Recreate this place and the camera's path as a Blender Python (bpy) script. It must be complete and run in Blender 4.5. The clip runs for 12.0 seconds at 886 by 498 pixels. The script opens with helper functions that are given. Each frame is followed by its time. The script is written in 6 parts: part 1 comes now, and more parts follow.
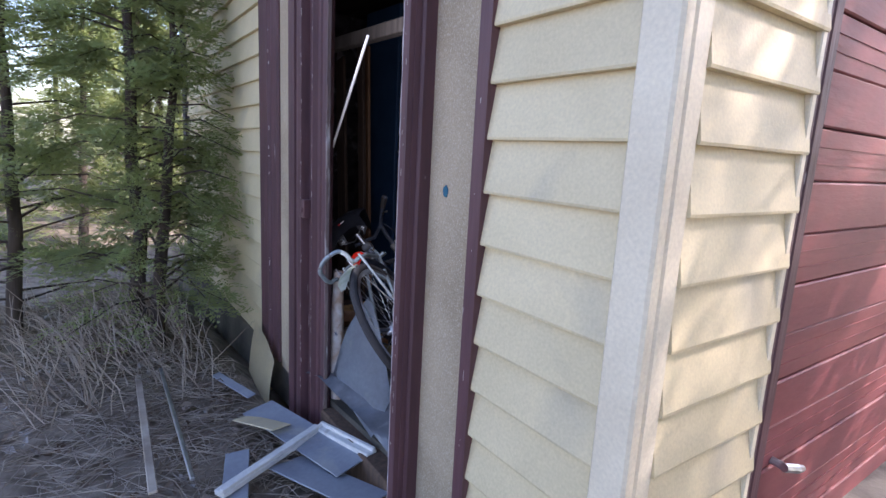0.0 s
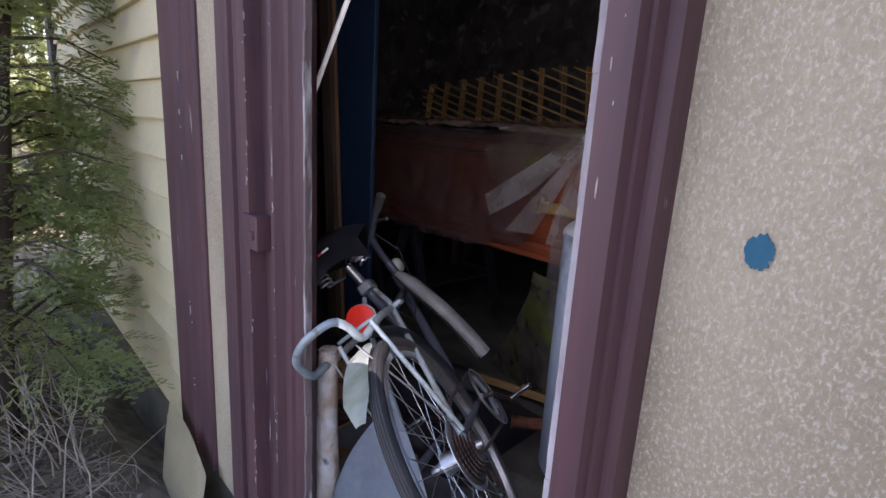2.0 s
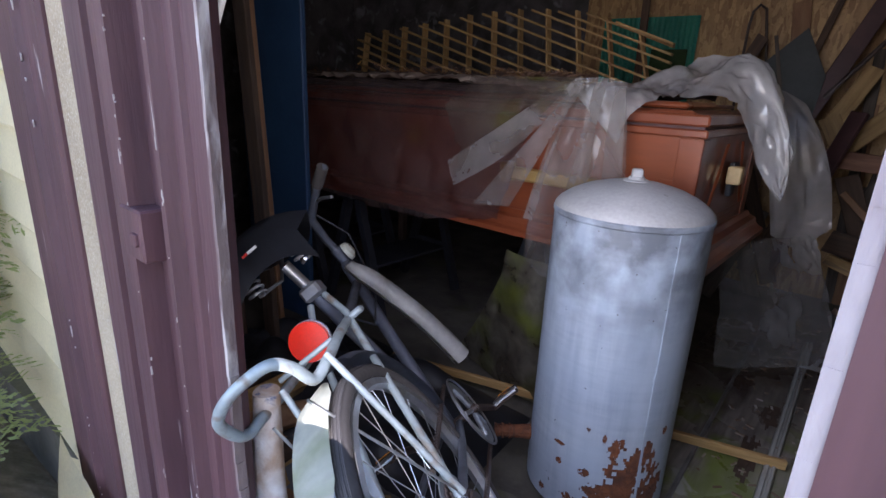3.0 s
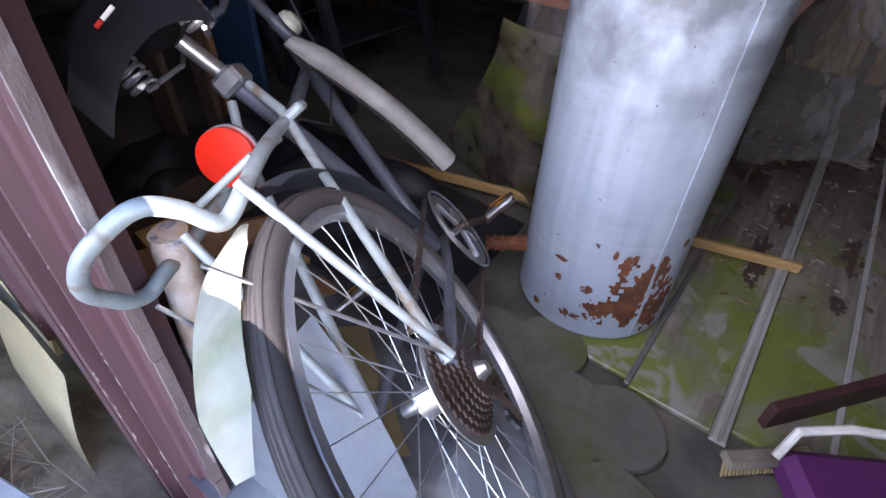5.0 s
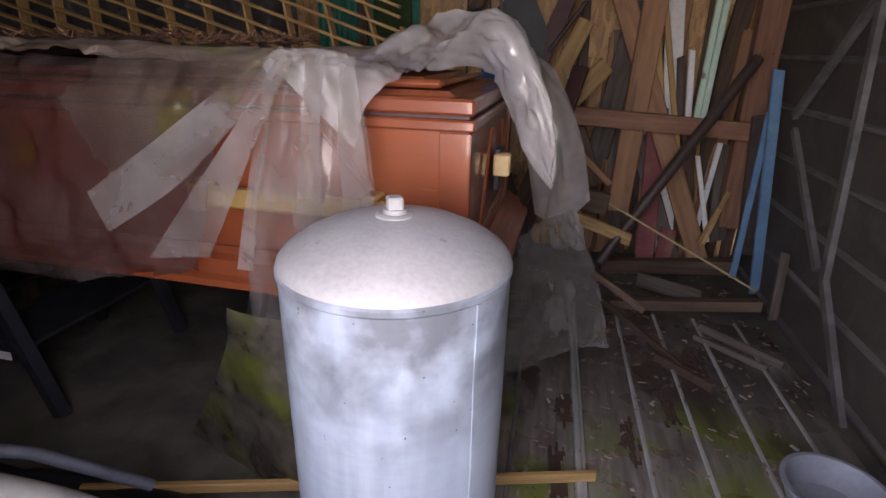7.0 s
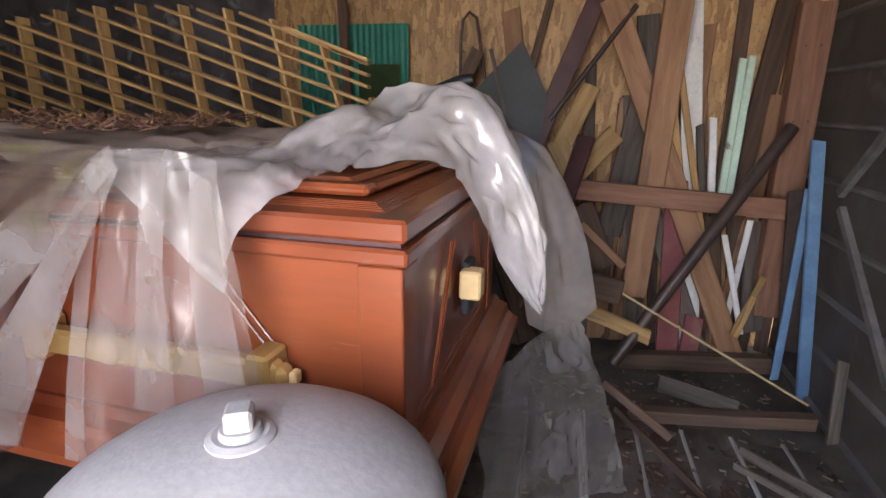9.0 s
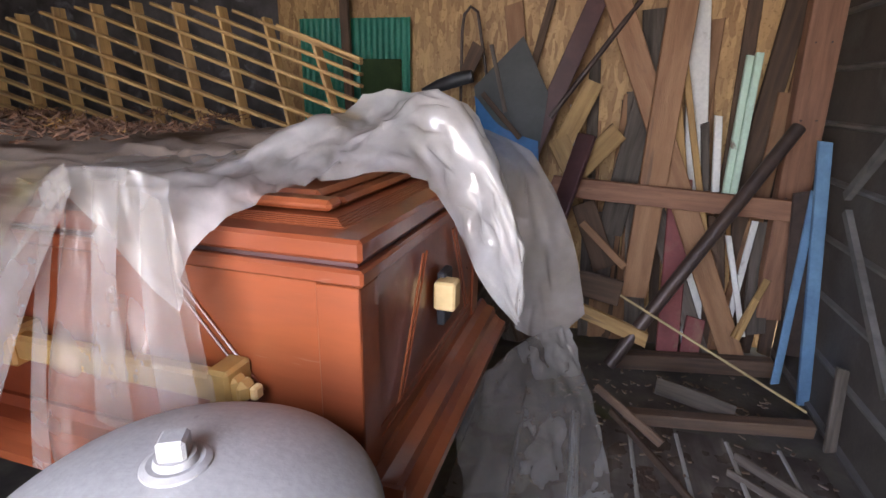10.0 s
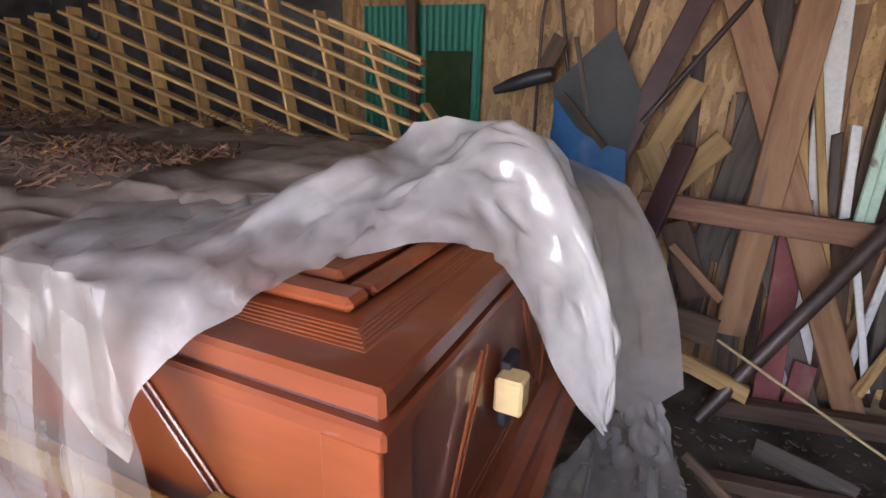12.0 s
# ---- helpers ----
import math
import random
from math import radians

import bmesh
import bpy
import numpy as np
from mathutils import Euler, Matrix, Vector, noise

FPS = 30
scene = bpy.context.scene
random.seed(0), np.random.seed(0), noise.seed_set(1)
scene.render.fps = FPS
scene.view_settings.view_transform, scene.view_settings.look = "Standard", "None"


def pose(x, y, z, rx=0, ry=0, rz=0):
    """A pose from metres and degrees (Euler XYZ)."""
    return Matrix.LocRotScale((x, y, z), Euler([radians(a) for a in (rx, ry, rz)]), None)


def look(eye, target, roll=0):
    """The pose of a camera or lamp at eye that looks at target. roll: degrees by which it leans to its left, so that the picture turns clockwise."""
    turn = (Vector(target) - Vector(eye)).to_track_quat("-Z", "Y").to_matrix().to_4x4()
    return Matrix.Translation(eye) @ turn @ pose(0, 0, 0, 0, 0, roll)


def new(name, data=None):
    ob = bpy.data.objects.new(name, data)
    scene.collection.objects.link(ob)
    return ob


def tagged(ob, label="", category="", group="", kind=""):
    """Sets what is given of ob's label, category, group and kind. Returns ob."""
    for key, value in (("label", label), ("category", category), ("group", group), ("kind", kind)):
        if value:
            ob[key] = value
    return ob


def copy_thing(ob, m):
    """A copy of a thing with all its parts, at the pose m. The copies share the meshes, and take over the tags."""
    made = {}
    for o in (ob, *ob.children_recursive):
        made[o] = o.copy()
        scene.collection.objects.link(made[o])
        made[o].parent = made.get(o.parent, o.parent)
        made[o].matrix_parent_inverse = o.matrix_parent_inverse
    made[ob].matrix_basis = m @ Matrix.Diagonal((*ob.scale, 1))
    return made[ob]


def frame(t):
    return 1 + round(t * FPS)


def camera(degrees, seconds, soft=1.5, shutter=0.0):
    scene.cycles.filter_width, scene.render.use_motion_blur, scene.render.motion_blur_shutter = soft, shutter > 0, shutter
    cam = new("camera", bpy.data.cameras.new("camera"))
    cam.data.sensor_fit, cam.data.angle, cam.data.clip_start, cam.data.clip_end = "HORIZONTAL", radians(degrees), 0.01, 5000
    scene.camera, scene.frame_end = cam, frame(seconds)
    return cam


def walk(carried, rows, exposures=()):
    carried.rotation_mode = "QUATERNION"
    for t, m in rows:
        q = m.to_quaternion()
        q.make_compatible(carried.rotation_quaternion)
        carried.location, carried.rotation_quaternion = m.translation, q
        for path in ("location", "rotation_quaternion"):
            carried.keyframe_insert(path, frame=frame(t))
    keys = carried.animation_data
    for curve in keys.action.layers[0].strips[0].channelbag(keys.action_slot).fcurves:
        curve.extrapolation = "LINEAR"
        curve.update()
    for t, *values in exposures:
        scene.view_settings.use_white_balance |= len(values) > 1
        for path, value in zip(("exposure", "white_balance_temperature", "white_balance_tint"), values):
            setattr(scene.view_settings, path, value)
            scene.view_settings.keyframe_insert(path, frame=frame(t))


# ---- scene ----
cam = camera(81.0, 12.0)
PATH = [
    (0, (0.535, -0.842, 1.112), (-1.006, 0.381, 0.751), 3.0),
    (0.5, (0.236, -0.837, 1.124), (-1.285, 0.418, 0.788), 4.0),
    (1, (-0.074, -0.692, 1.116), (-1.537, 0.626, 0.768), 3.5),
    (1.5, (-0.306, -0.546, 1.123), (-1.71, 0.828, 0.746), 3.4),
    (2, (-0.525, -0.451, 1.102), (-1.871, 0.955, 0.641), 3.4),
    (2.5, (-0.713, -0.36, 1.12), (-1.952, 1.129, 0.618), 3.0),
    (3, (-0.809, -0.253, 1.074), (-1.943, 1.285, 0.484), 2.6),
    (3.5, (-0.89, -0.139, 0.995), (-1.943, 1.356, 0.187), 2.5),
    (3.7, (-0.912, -0.13, 0.978), (-1.931, 1.34, 0.082), 2.7),
    (5.3, (-0.969, 0.0, 0.965), (-1.789, 1.27, -0.345), 3.1),
    (5.5, (-0.974, 0.016, 0.981), (-1.783, 1.299, -0.323), 3.1),
    (6, (-0.989, 0.099, 1.029), (-1.726, 1.476, -0.22), 2.8),
    (6.5, (-1.024, 0.246, 1.118), (-1.525, 1.914, 0.135), 1.6),
    (7, (-0.986, 0.275, 1.128), (-1.278, 2.115, 0.401), 1.1),
    (7.5, (-0.991, 0.362, 1.134), (-1.134, 2.266, 0.539), 0.6),
    (7.7, (-0.989, 0.388, 1.135), (-1.133, 2.312, 0.611), -0.0),
    (9.3, (-0.896, 0.693, 1.19), (-1.3, 2.573, 0.642), 0.9),
    (9.5, (-0.875, 0.696, 1.2), (-1.29, 2.571, 0.64), 0.9),
    (10, (-0.862, 0.695, 1.21), (-1.278, 2.564, 0.631), 0.9),
    (10.5, (-0.865, 0.673, 1.226), (-1.312, 2.526, 0.622), 0.9),
    (11, (-0.854, 0.678, 1.247), (-1.369, 2.508, 0.626), 1.1),
    (11.5, (-0.871, 0.752, 1.265), (-1.43, 2.566, 0.635), 1.3),
    (11.7, (-0.901, 0.81, 1.261), (-1.485, 2.617, 0.631), 1.7),
    (12, (-0.93, 0.946, 1.273), (-1.573, 2.726, 0.626), 1.4),
]
EXPOSURES = [(0.0, 1.85, 6250.0, 28.0), (1.0, 1.95, 6850.0, 31.0), (2.5, 2.45, 6800.0, 27.0), (3.5, 3.25, 6700.0, 24.0), (5.5, 3.55, 7250.0, 28.0), (6.5, 3.55, 7400.0, 29.0), (7.5, 3.75, 7900.0, 31.0), (9.5, 4.6, 7350.0, 24.0),
             (12.0, 4.65, 7150.0, 25.0)]
walk(cam, [(t, look(eye, target, roll)) for t, eye, target, roll in PATH], EXPOSURES)

# ---- world and sun ----
SUN_TO = Vector((0.42, 0.62, 0.66)).normalized()
world = bpy.data.worlds.new("sky")
scene.world = world
world.use_nodes = True
wn = world.node_tree
sky = wn.nodes.new("ShaderNodeTexSky")
sky.sky_type, sky.sun_disc = "NISHITA", False
sky.sun_elevation = math.asin(SUN_TO.z)
sky.sun_rotation = math.atan2(SUN_TO.x, SUN_TO.y)
wn.links.new(sky.outputs[0], wn.nodes["Background"].inputs[0])
wn.nodes["Background"].inputs[1].default_value = 0.15
sun = new("sun", bpy.data.lights.new("sun", "SUN"))
sun.data.energy, sun.data.angle, sun.data.color = 2.5, radians(0.5), (1.0, 0.93, 0.82)
sun.matrix_world = look(SUN_TO * 20, (0, 0, 0))

fill_lamp = new("doorway_daylight", bpy.data.lights.new("doorway_daylight", "AREA"))   # added lamp that boosts the sky's light through the open doorway
fill_lamp.data.shape, fill_lamp.data.size, fill_lamp.data.size_y = "RECTANGLE", 0.60, 1.35
fill_lamp.data.energy, fill_lamp.data.color = 1.6, (0.88, 0.93, 1.0)
fill_lamp.matrix_world = Matrix.Rotation(radians(-3.5), 4, "Z") @ look((-1.12, 0.05, 1.30), (-1.12, 1.0, 1.30))

# ---- materials ----
def material(name, a, b, scale=8.0, rough=0.6, bump=0.2, fine=90.0, metal=0.0, stretch=(1, 1, 1), c=None, c_scale=3.0, c_at=(0.55, 0.7),
             spec=0.5, coat=0.0, vary=0.0, rough2=None, sheet=False, tint=(0.93, 0.93, 0.91)):
    """Two tones by a broad noise, a third in patches, fine grain in colour and relief."""
    m = bpy.data.materials.new(name)
    m.use_nodes = True
    n, l = m.node_tree.nodes, m.node_tree.links
    bsdf = n["Principled BSDF"]
    co = n.new("ShaderNodeTexCoord")
    mp = n.new("ShaderNodeMapping")
    mp.inputs["Scale"].default_value = stretch
    oi = n.new("ShaderNodeObjectInfo")
    off = n.new("ShaderNodeVectorMath")
    off.operation = "MULTIPLY_ADD"
    off.inputs[1].default_value = (7.3, 5.1, 9.7)
    l.new(oi.outputs["Random"], off.inputs[0])
    l.new(co.outputs["Object"], mp.inputs[0])
    l.new(mp.outputs[0], off.inputs[2])

    def noise_tex(s, detail=6.0, distort=0.0):
        t = n.new("ShaderNodeTexNoise")
        t.inputs["Scale"].default_value, t.inputs["Detail"].default_value = s, detail
        t.inputs["Distortion"].default_value = distort
        l.new(off.outputs[0], t.inputs["Vector"])
        return t.outputs["Fac"]

    def ramp(src, lo, hi):
        r = n.new("ShaderNodeMapRange")
        r.inputs["From Min"].default_value, r.inputs["From Max"].default_value = lo, hi
        l.new(src, r.inputs["Value"])
        return r.outputs["Result"]

    def mix(fac, x, y, blend="MIX"):
        k = n.new("ShaderNodeMix")
        k.data_type, k.blend_type = "RGBA", blend
        if isinstance(fac, float):
            k.inputs[0].default_value = fac
        else:
            l.new(fac, k.inputs[0])
        for slot, v in ((6, x), (7, y)):
            if isinstance(v, tuple):
                k.inputs[slot].default_value = (*v, 1)
            else:
                l.new(v, k.inputs[slot])
        return k.outputs[2]

    broad = noise_tex(scale, 5.0, 0.4)
    grain = noise_tex(fine, 4.0)
    col = mix(ramp(broad, 0.35, 0.65), a, b)
    if c:
        col = mix(ramp(noise_tex(c_scale, 8.0, 0.6), *c_at), col, c)
    dark = n.new("ShaderNodeHueSaturation")
    l.new(col, dark.inputs["Color"])
    val = n.new("ShaderNodeMapRange")
    val.inputs["To Min"].default_value, val.inputs["To Max"].default_value = 0.82, 1.18
    l.new(grain, val.inputs["Value"])
    if vary:
        rv = n.new("ShaderNodeMapRange")
        rv.inputs["To Min"].default_value, rv.inputs["To Max"].default_value = 1 - vary, 1 + vary
        l.new(oi.outputs["Random"], rv.inputs["Value"])
        mu = n.new("ShaderNodeMath")
        mu.operation = "MULTIPLY"
        l.new(val.outputs[0], mu.inputs[0])
        l.new(rv.outputs[0], mu.inputs[1])
        l.new(mu.outputs[0], dark.inputs["Value"])
    else:
        l.new(val.outputs[0], dark.inputs["Value"])
    l.new(dark.outputs[0], bsdf.inputs["Base Color"])
    rr = n.new("ShaderNodeMapRange")
    rr.inputs["To Min"].default_value = rough
    rr.inputs["To Max"].default_value = rough2 if rough2 is not None else min(1.0, rough + 0.2)
    l.new(broad, rr.inputs["Value"])
    l.new(rr.outputs[0], bsdf.inputs["Roughness"])
    bsdf.inputs["Metallic"].default_value = metal
    bsdf.inputs["Specular IOR Level"].default_value = spec
    bsdf.inputs["Coat Weight"].default_value = coat
    if bump:
        bp = n.new("ShaderNodeBump")
        bp.inputs["Strength"].default_value, bp.inputs["Distance"].default_value = bump, 0.004
        if sheet:   # crumpled film: sharp creases between flat facets
            vo = n.new("ShaderNodeTexVoronoi")
            vo.feature = "DISTANCE_TO_EDGE"
            vo.inputs["Scale"].default_value = 11.0
            warp = n.new("ShaderNodeVectorMath")
            warp.operation = "MULTIPLY_ADD"
            warp.inputs[1].default_value = (0.3, 0.3, 0.3)
            wt = n.new("ShaderNodeTexNoise")
            wt.inputs["Scale"].default_value = 5.0
            l.new(off.outputs[0], wt.inputs["Vector"])
            l.new(wt.outputs["Color"], warp.inputs[0])
            l.new(off.outputs[0], warp.inputs[2])
            l.new(warp.outputs[0], vo.inputs["Vector"])
            bp.inputs["Strength"].default_value, bp.inputs["Distance"].default_value = 0.12, 0.03
            l.new(vo.outputs["Distance"], bp.inputs["Height"])
        else:
            l.new(grain, bp.inputs["Height"])
        l.new(bp.outputs[0], bsdf.inputs["Normal"])
    if sheet:
        bsdf.inputs["Coat Weight"].default_value, bsdf.inputs["Coat Roughness"].default_value = 1.0, 0.06
        l.new(bp.outputs[0], bsdf.inputs["Coat Normal"])
        tr = n.new("ShaderNodeBsdfTranslucent")
        tr.inputs["Color"].default_value = (*a, 1)
        tp = n.new("ShaderNodeBsdfTransparent")
        tp.inputs["Color"].default_value = (*tint, 1)
        m1, m2 = n.new("ShaderNodeMixShader"), n.new("ShaderNodeMixShader")
        m1.inputs[0].default_value = 0.45
        l.new(bsdf.outputs[0], m1.inputs[1])
        l.new(tr.outputs[0], m1.inputs[2])
        cl = n.new("ShaderNodeMapRange")
        cl.inputs["From Min"].default_value, cl.inputs["From Max"].default_value = 0.3, 0.7
        cl.inputs["To Min"].default_value, cl.inputs["To Max"].default_value = sheet - 0.15, sheet + 0.15
        l.new(broad, cl.inputs["Value"])
        l.new(cl.outputs[0], m2.inputs[0])
        l.new(m1.outputs[0], m2.inputs[1])
        l.new(tp.outputs[0], m2.inputs[2])
        l.new(m2.outputs[0], n["Material Output"].inputs["Surface"])
    return m


CREAM = material("cream_vinyl", (0.68, 0.58, 0.37), (0.60, 0.51, 0.32), 3.0, 0.45, 0.1, 140, c=(0.42, 0.38, 0.28), c_scale=2.2, c_at=(0.58, 0.78), vary=0.04)
WHITE_TRIM = material("white_vinyl", (0.74, 0.66, 0.50), (0.67, 0.59, 0.44), 5.0, 0.4, 0.08, 120)
BROWN = material("brown_paint", (0.115, 0.050, 0.056), (0.075, 0.033, 0.039), 13.0, 0.48, 0.4, 75, stretch=(1, 1, 0.12), c=(0.45, 0.38, 0.37), c_scale=26, c_at=(0.71, 0.74))
WHITE_WORN = material("worn_white_edge", (0.48, 0.43, 0.43), (0.33, 0.27, 0.27), 30.0, 0.75, 0.8, 110, stretch=(1, 1, 0.25), c=(0.13, 0.07, 0.07), c_scale=18, c_at=(0.56, 0.66))
PALE_CHIP = material("bare_wood_chips", (0.52, 0.47, 0.44), (0.38, 0.33, 0.31), 30.0, 0.8, 0.2, 90)
FIBRE = material("grey_fibreboard", (0.45, 0.365, 0.25), (0.33, 0.262, 0.175), 4.0, 0.75, 1.0, 190, c=(0.58, 0.50, 0.40), c_scale=300, c_at=(0.5, 0.72), spec=0.35, stretch=(1, 1, 0.6))
RED_DOOR = material("red_door_paint", (0.24, 0.055, 0.055), (0.19, 0.045, 0.05), 5.0, 0.5, 0.25, 90, stretch=(1, 0.2, 1), vary=0.08)
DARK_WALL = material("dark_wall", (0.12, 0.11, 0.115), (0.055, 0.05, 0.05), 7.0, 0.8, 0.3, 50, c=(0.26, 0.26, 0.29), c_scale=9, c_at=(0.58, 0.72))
CEILING = material("dark_boards", (0.10, 0.075, 0.055), (0.06, 0.045, 0.035), 6.0, 0.8, 0.3, 60, stretch=(0.2, 1, 1))
CONCRETE = material("damp_concrete", (0.13, 0.12, 0.10), (0.055, 0.05, 0.045), 5.0, 0.35, 0.5, 45, c=(0.07, 0.08, 0.025), c_scale=4, c_at=(0.58, 0.8), rough2=0.75)
MAHOGANY = material("varnished_mahogany", (0.25, 0.062, 0.022), (0.18, 0.042, 0.017), 5.0, 0.20, 0.05, 70, stretch=(0.15, 1, 1), coat=0.6, c=(0.30, 0.16, 0.12), c_scale=60, c_at=(0.70, 0.80), rough2=0.45)
PINE = material("pine", (0.34, 0.18, 0.092), (0.235, 0.118, 0.06), 7.0, 0.62, 0.35, 70, stretch=(4, 4, 0.5), vary=0.25, c=(0.12, 0.07, 0.045), c_scale=5, c_at=(0.60, 0.72))
GREY_WOOD = material("weathered_wood", (0.135, 0.11, 0.09), (0.07, 0.056, 0.046), 8.0, 0.75, 0.3, 70, stretch=(6, 6, 0.5), vary=0.3)
LITTER = material("leaf_litter", (0.30, 0.245, 0.19), (0.13, 0.10, 0.07), 9.0, 0.9, 1.0, 60, c=(0.24, 0.21, 0.16), c_scale=20, c_at=(0.55, 0.7))
PLASTIC = material("clear_polythene", (0.72, 0.71, 0.695), (0.62, 0.61, 0.595), 7.0, 0.08, 0.15, 40, spec=1.0, sheet=0.33)
FOLD_FILM = material("thin_milky_polythene", (0.50, 0.48, 0.46), (0.40, 0.38, 0.36), 6.0, 0.12, 0.15, 40, spec=0.9, sheet=0.60)
GREY_FILM = material("grey_crumpled_film", (0.17, 0.18, 0.20), (0.09, 0.09, 0.095), 7.0, 0.3, 0.3, 50, c=(0.26, 0.26, 0.26), c_scale=6, c_at=(0.6, 0.7))

RED_PINE = material("reddish_pine", (0.235, 0.115, 0.068), (0.16, 0.075, 0.046), 8.0, 0.65, 0.3, 70, stretch=(6, 6, 0.5), vary=0.15, c=(0.10, 0.05, 0.03), c_scale=14, c_at=(0.68, 0.74))
YELLOW_PINE = material("yellow_pine", (0.44, 0.27, 0.105), (0.29, 0.17, 0.066), 8.0, 0.6, 0.25, 70, stretch=(6, 6, 0.5), vary=0.25, c=(0.15, 0.095, 0.055), c_scale=6, c_at=(0.6, 0.75))
GREY_PINE = material("brown_weathered_wood", (0.105, 0.063, 0.04), (0.06, 0.038, 0.027), 8.0, 0.75, 0.3, 70, stretch=(6, 6, 0.5), vary=0.3)
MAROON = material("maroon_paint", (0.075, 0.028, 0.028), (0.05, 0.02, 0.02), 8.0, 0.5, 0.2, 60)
DARK_METAL = material("dark_metal", (0.075, 0.05, 0.042), (0.045, 0.032, 0.028), 12.0, 0.35, 0.1, 90, metal=0.3)
WHITE_PAINT = material("white_paint", (0.72, 0.71, 0.67), (0.60, 0.60, 0.58), 8.0, 0.5, 0.15, 70, c=(0.35, 0.32, 0.28), c_scale=9, c_at=(0.62, 0.75))
MINT = material("mint_paint", (0.48, 0.66, 0.53), (0.42, 0.58, 0.47), 8.0, 0.5, 0.15, 70, c=(0.2, 0.17, 0.13), c_scale=14, c_at=(0.66, 0.74))
RED_BOARD = material("faded_red_paint", (0.26, 0.07, 0.065), (0.19, 0.05, 0.05), 7.0, 0.6, 0.2, 60, c=(0.24, 0.15, 0.1), c_scale=8, c_at=(0.58, 0.75))
BLUE_METAL = material("blue_painted_metal", (0.14, 0.29, 0.45), (0.10, 0.21, 0.35), 8.0, 0.35, 0.1, 80, metal=0.2)
TEAL = material("green_corrugated_plastic", (0.015, 0.36, 0.25), (0.01, 0.30, 0.21), 5.0, 0.35, 0.05, 60)
DARK_GREEN = material("dark_green_felt", (0.022, 0.05, 0.012), (0.015, 0.035, 0.01), 12.0, 0.8, 0.3, 90)
RUST = material("rust", (0.17, 0.055, 0.022), (0.08, 0.03, 0.016), 30.0, 0.9, 0.9, 120)
BRASS = material("dull_brass", (0.50, 0.33, 0.12), (0.40, 0.25, 0.09), 10.0, 0.35, 0.05, 60, metal=0.35)
PALE_WOOD = material("pale_wood_block", (0.66, 0.48, 0.24), (0.58, 0.40, 0.19), 8.0, 0.4, 0.1, 60)
BLACK_PLASTIC = material("black_plastic", (0.022, 0.024, 0.03), (0.014, 0.015, 0.02), 9.0, 0.4, 0.1, 80)
DARK_BLUE = material("dark_blue_board", (0.02, 0.06, 0.13), (0.015, 0.045, 0.10), 5.0, 0.5, 0.1, 60)
MOSSY = material("mossy_panel", (0.25, 0.235, 0.195), (0.10, 0.078, 0.062), 5.0, 0.4, 0.6, 60, c=(0.15, 0.18, 0.04), c_scale=3.6, c_at=(0.48, 0.66), vary=0.25)
STRIP = material("pale_aluminium_strip", (0.42, 0.42, 0.39), (0.28, 0.28, 0.25), 12.0, 0.5, 0.2, 70, stretch=(1, 0.3, 1))
CLEAR_SHEET = material("thin_clear_polythene", (0.50, 0.49, 0.48), (0.36, 0.35, 0.34), 4.0, 0.05, 0.2, 30, spec=1.0, sheet=0.60)
DRAPE = material("stained_clear_polythene", (0.21, 0.155, 0.15), (0.15, 0.11, 0.105), 3.0, 0.12, 0.2, 30, spec=1.0, c=(0.26, 0.25, 0.07), c_scale=3.0, c_at=(0.60, 0.70), sheet=0.62, tint=(0.68, 0.54, 0.53))
TORN_FILM = material("torn_mossy_polythene", (0.27, 0.22, 0.18), (0.17, 0.13, 0.11), 9.0, 0.15, 0.2, 40, spec=1.0, c=(0.27, 0.29, 0.05), c_scale=5.0, c_at=(0.55, 0.66), sheet=0.60)
MOSS_SHEET = material("mossy_polythene", (0.24, 0.22, 0.17), (0.10, 0.085, 0.07), 14.0, 0.25, 0.4, 40, c=(0.20, 0.235, 0.035), c_scale=4, c_at=(0.5, 0.64), sheet=0.25)
DIRTY_SHEET = material("dirty_polythene", (0.27, 0.21, 0.17), (0.16, 0.12, 0.10), 6.0, 0.4, 0.4, 40, c=(0.075, 0.045, 0.03), c_scale=5, c_at=(0.5, 0.62))
NEEDLES = material("dead_needles", (0.13, 0.06, 0.032), (0.07, 0.035, 0.022), 40.0, 0.9, 0.5, 90, c=(0.42, 0.22, 0.05), c_scale=9, c_at=(0.62, 0.72))
SOIL = material("leaf_mould", (0.075, 0.045, 0.03), (0.045, 0.028, 0.02), 18.0, 0.95, 1.0, 70)
CHROME = material("dull_chrome", (0.55, 0.56, 0.58), (0.42, 0.43, 0.45), 20.0, 0.25, 0.1, 90, metal=0.9)
PALE_BLUE_TUBE = material("pale_blue_enamel", (0.33, 0.385, 0.395), (0.25, 0.295, 0.305), 16.0, 0.4, 0.15, 80, metal=0.2, c=(0.20, 0.16, 0.125), c_scale=20, c_at=(0.56, 0.70))
PALE_ALLOY = material("pale_dull_alloy", (0.50, 0.485, 0.455), (0.36, 0.35, 0.33), 9.0, 0.45, 0.1, 80, metal=0.2, c=(0.16, 0.14, 0.12), c_scale=9, c_at=(0.6, 0.72))
GREY_TUBE = material("grey_enamel", (0.13, 0.145, 0.18), (0.09, 0.10, 0.125), 14.0, 0.3, 0.1, 80, metal=0.3)
RUBBER = material("old_rubber", (0.050, 0.044, 0.042), (0.075, 0.066, 0.062), 9.0, 0.7, 0.3, 90)
RED_PLASTIC = material("red_reflector", (0.75, 0.025, 0.008), (0.68, 0.02, 0.006), 10.0, 0.2, 0.05, 200)
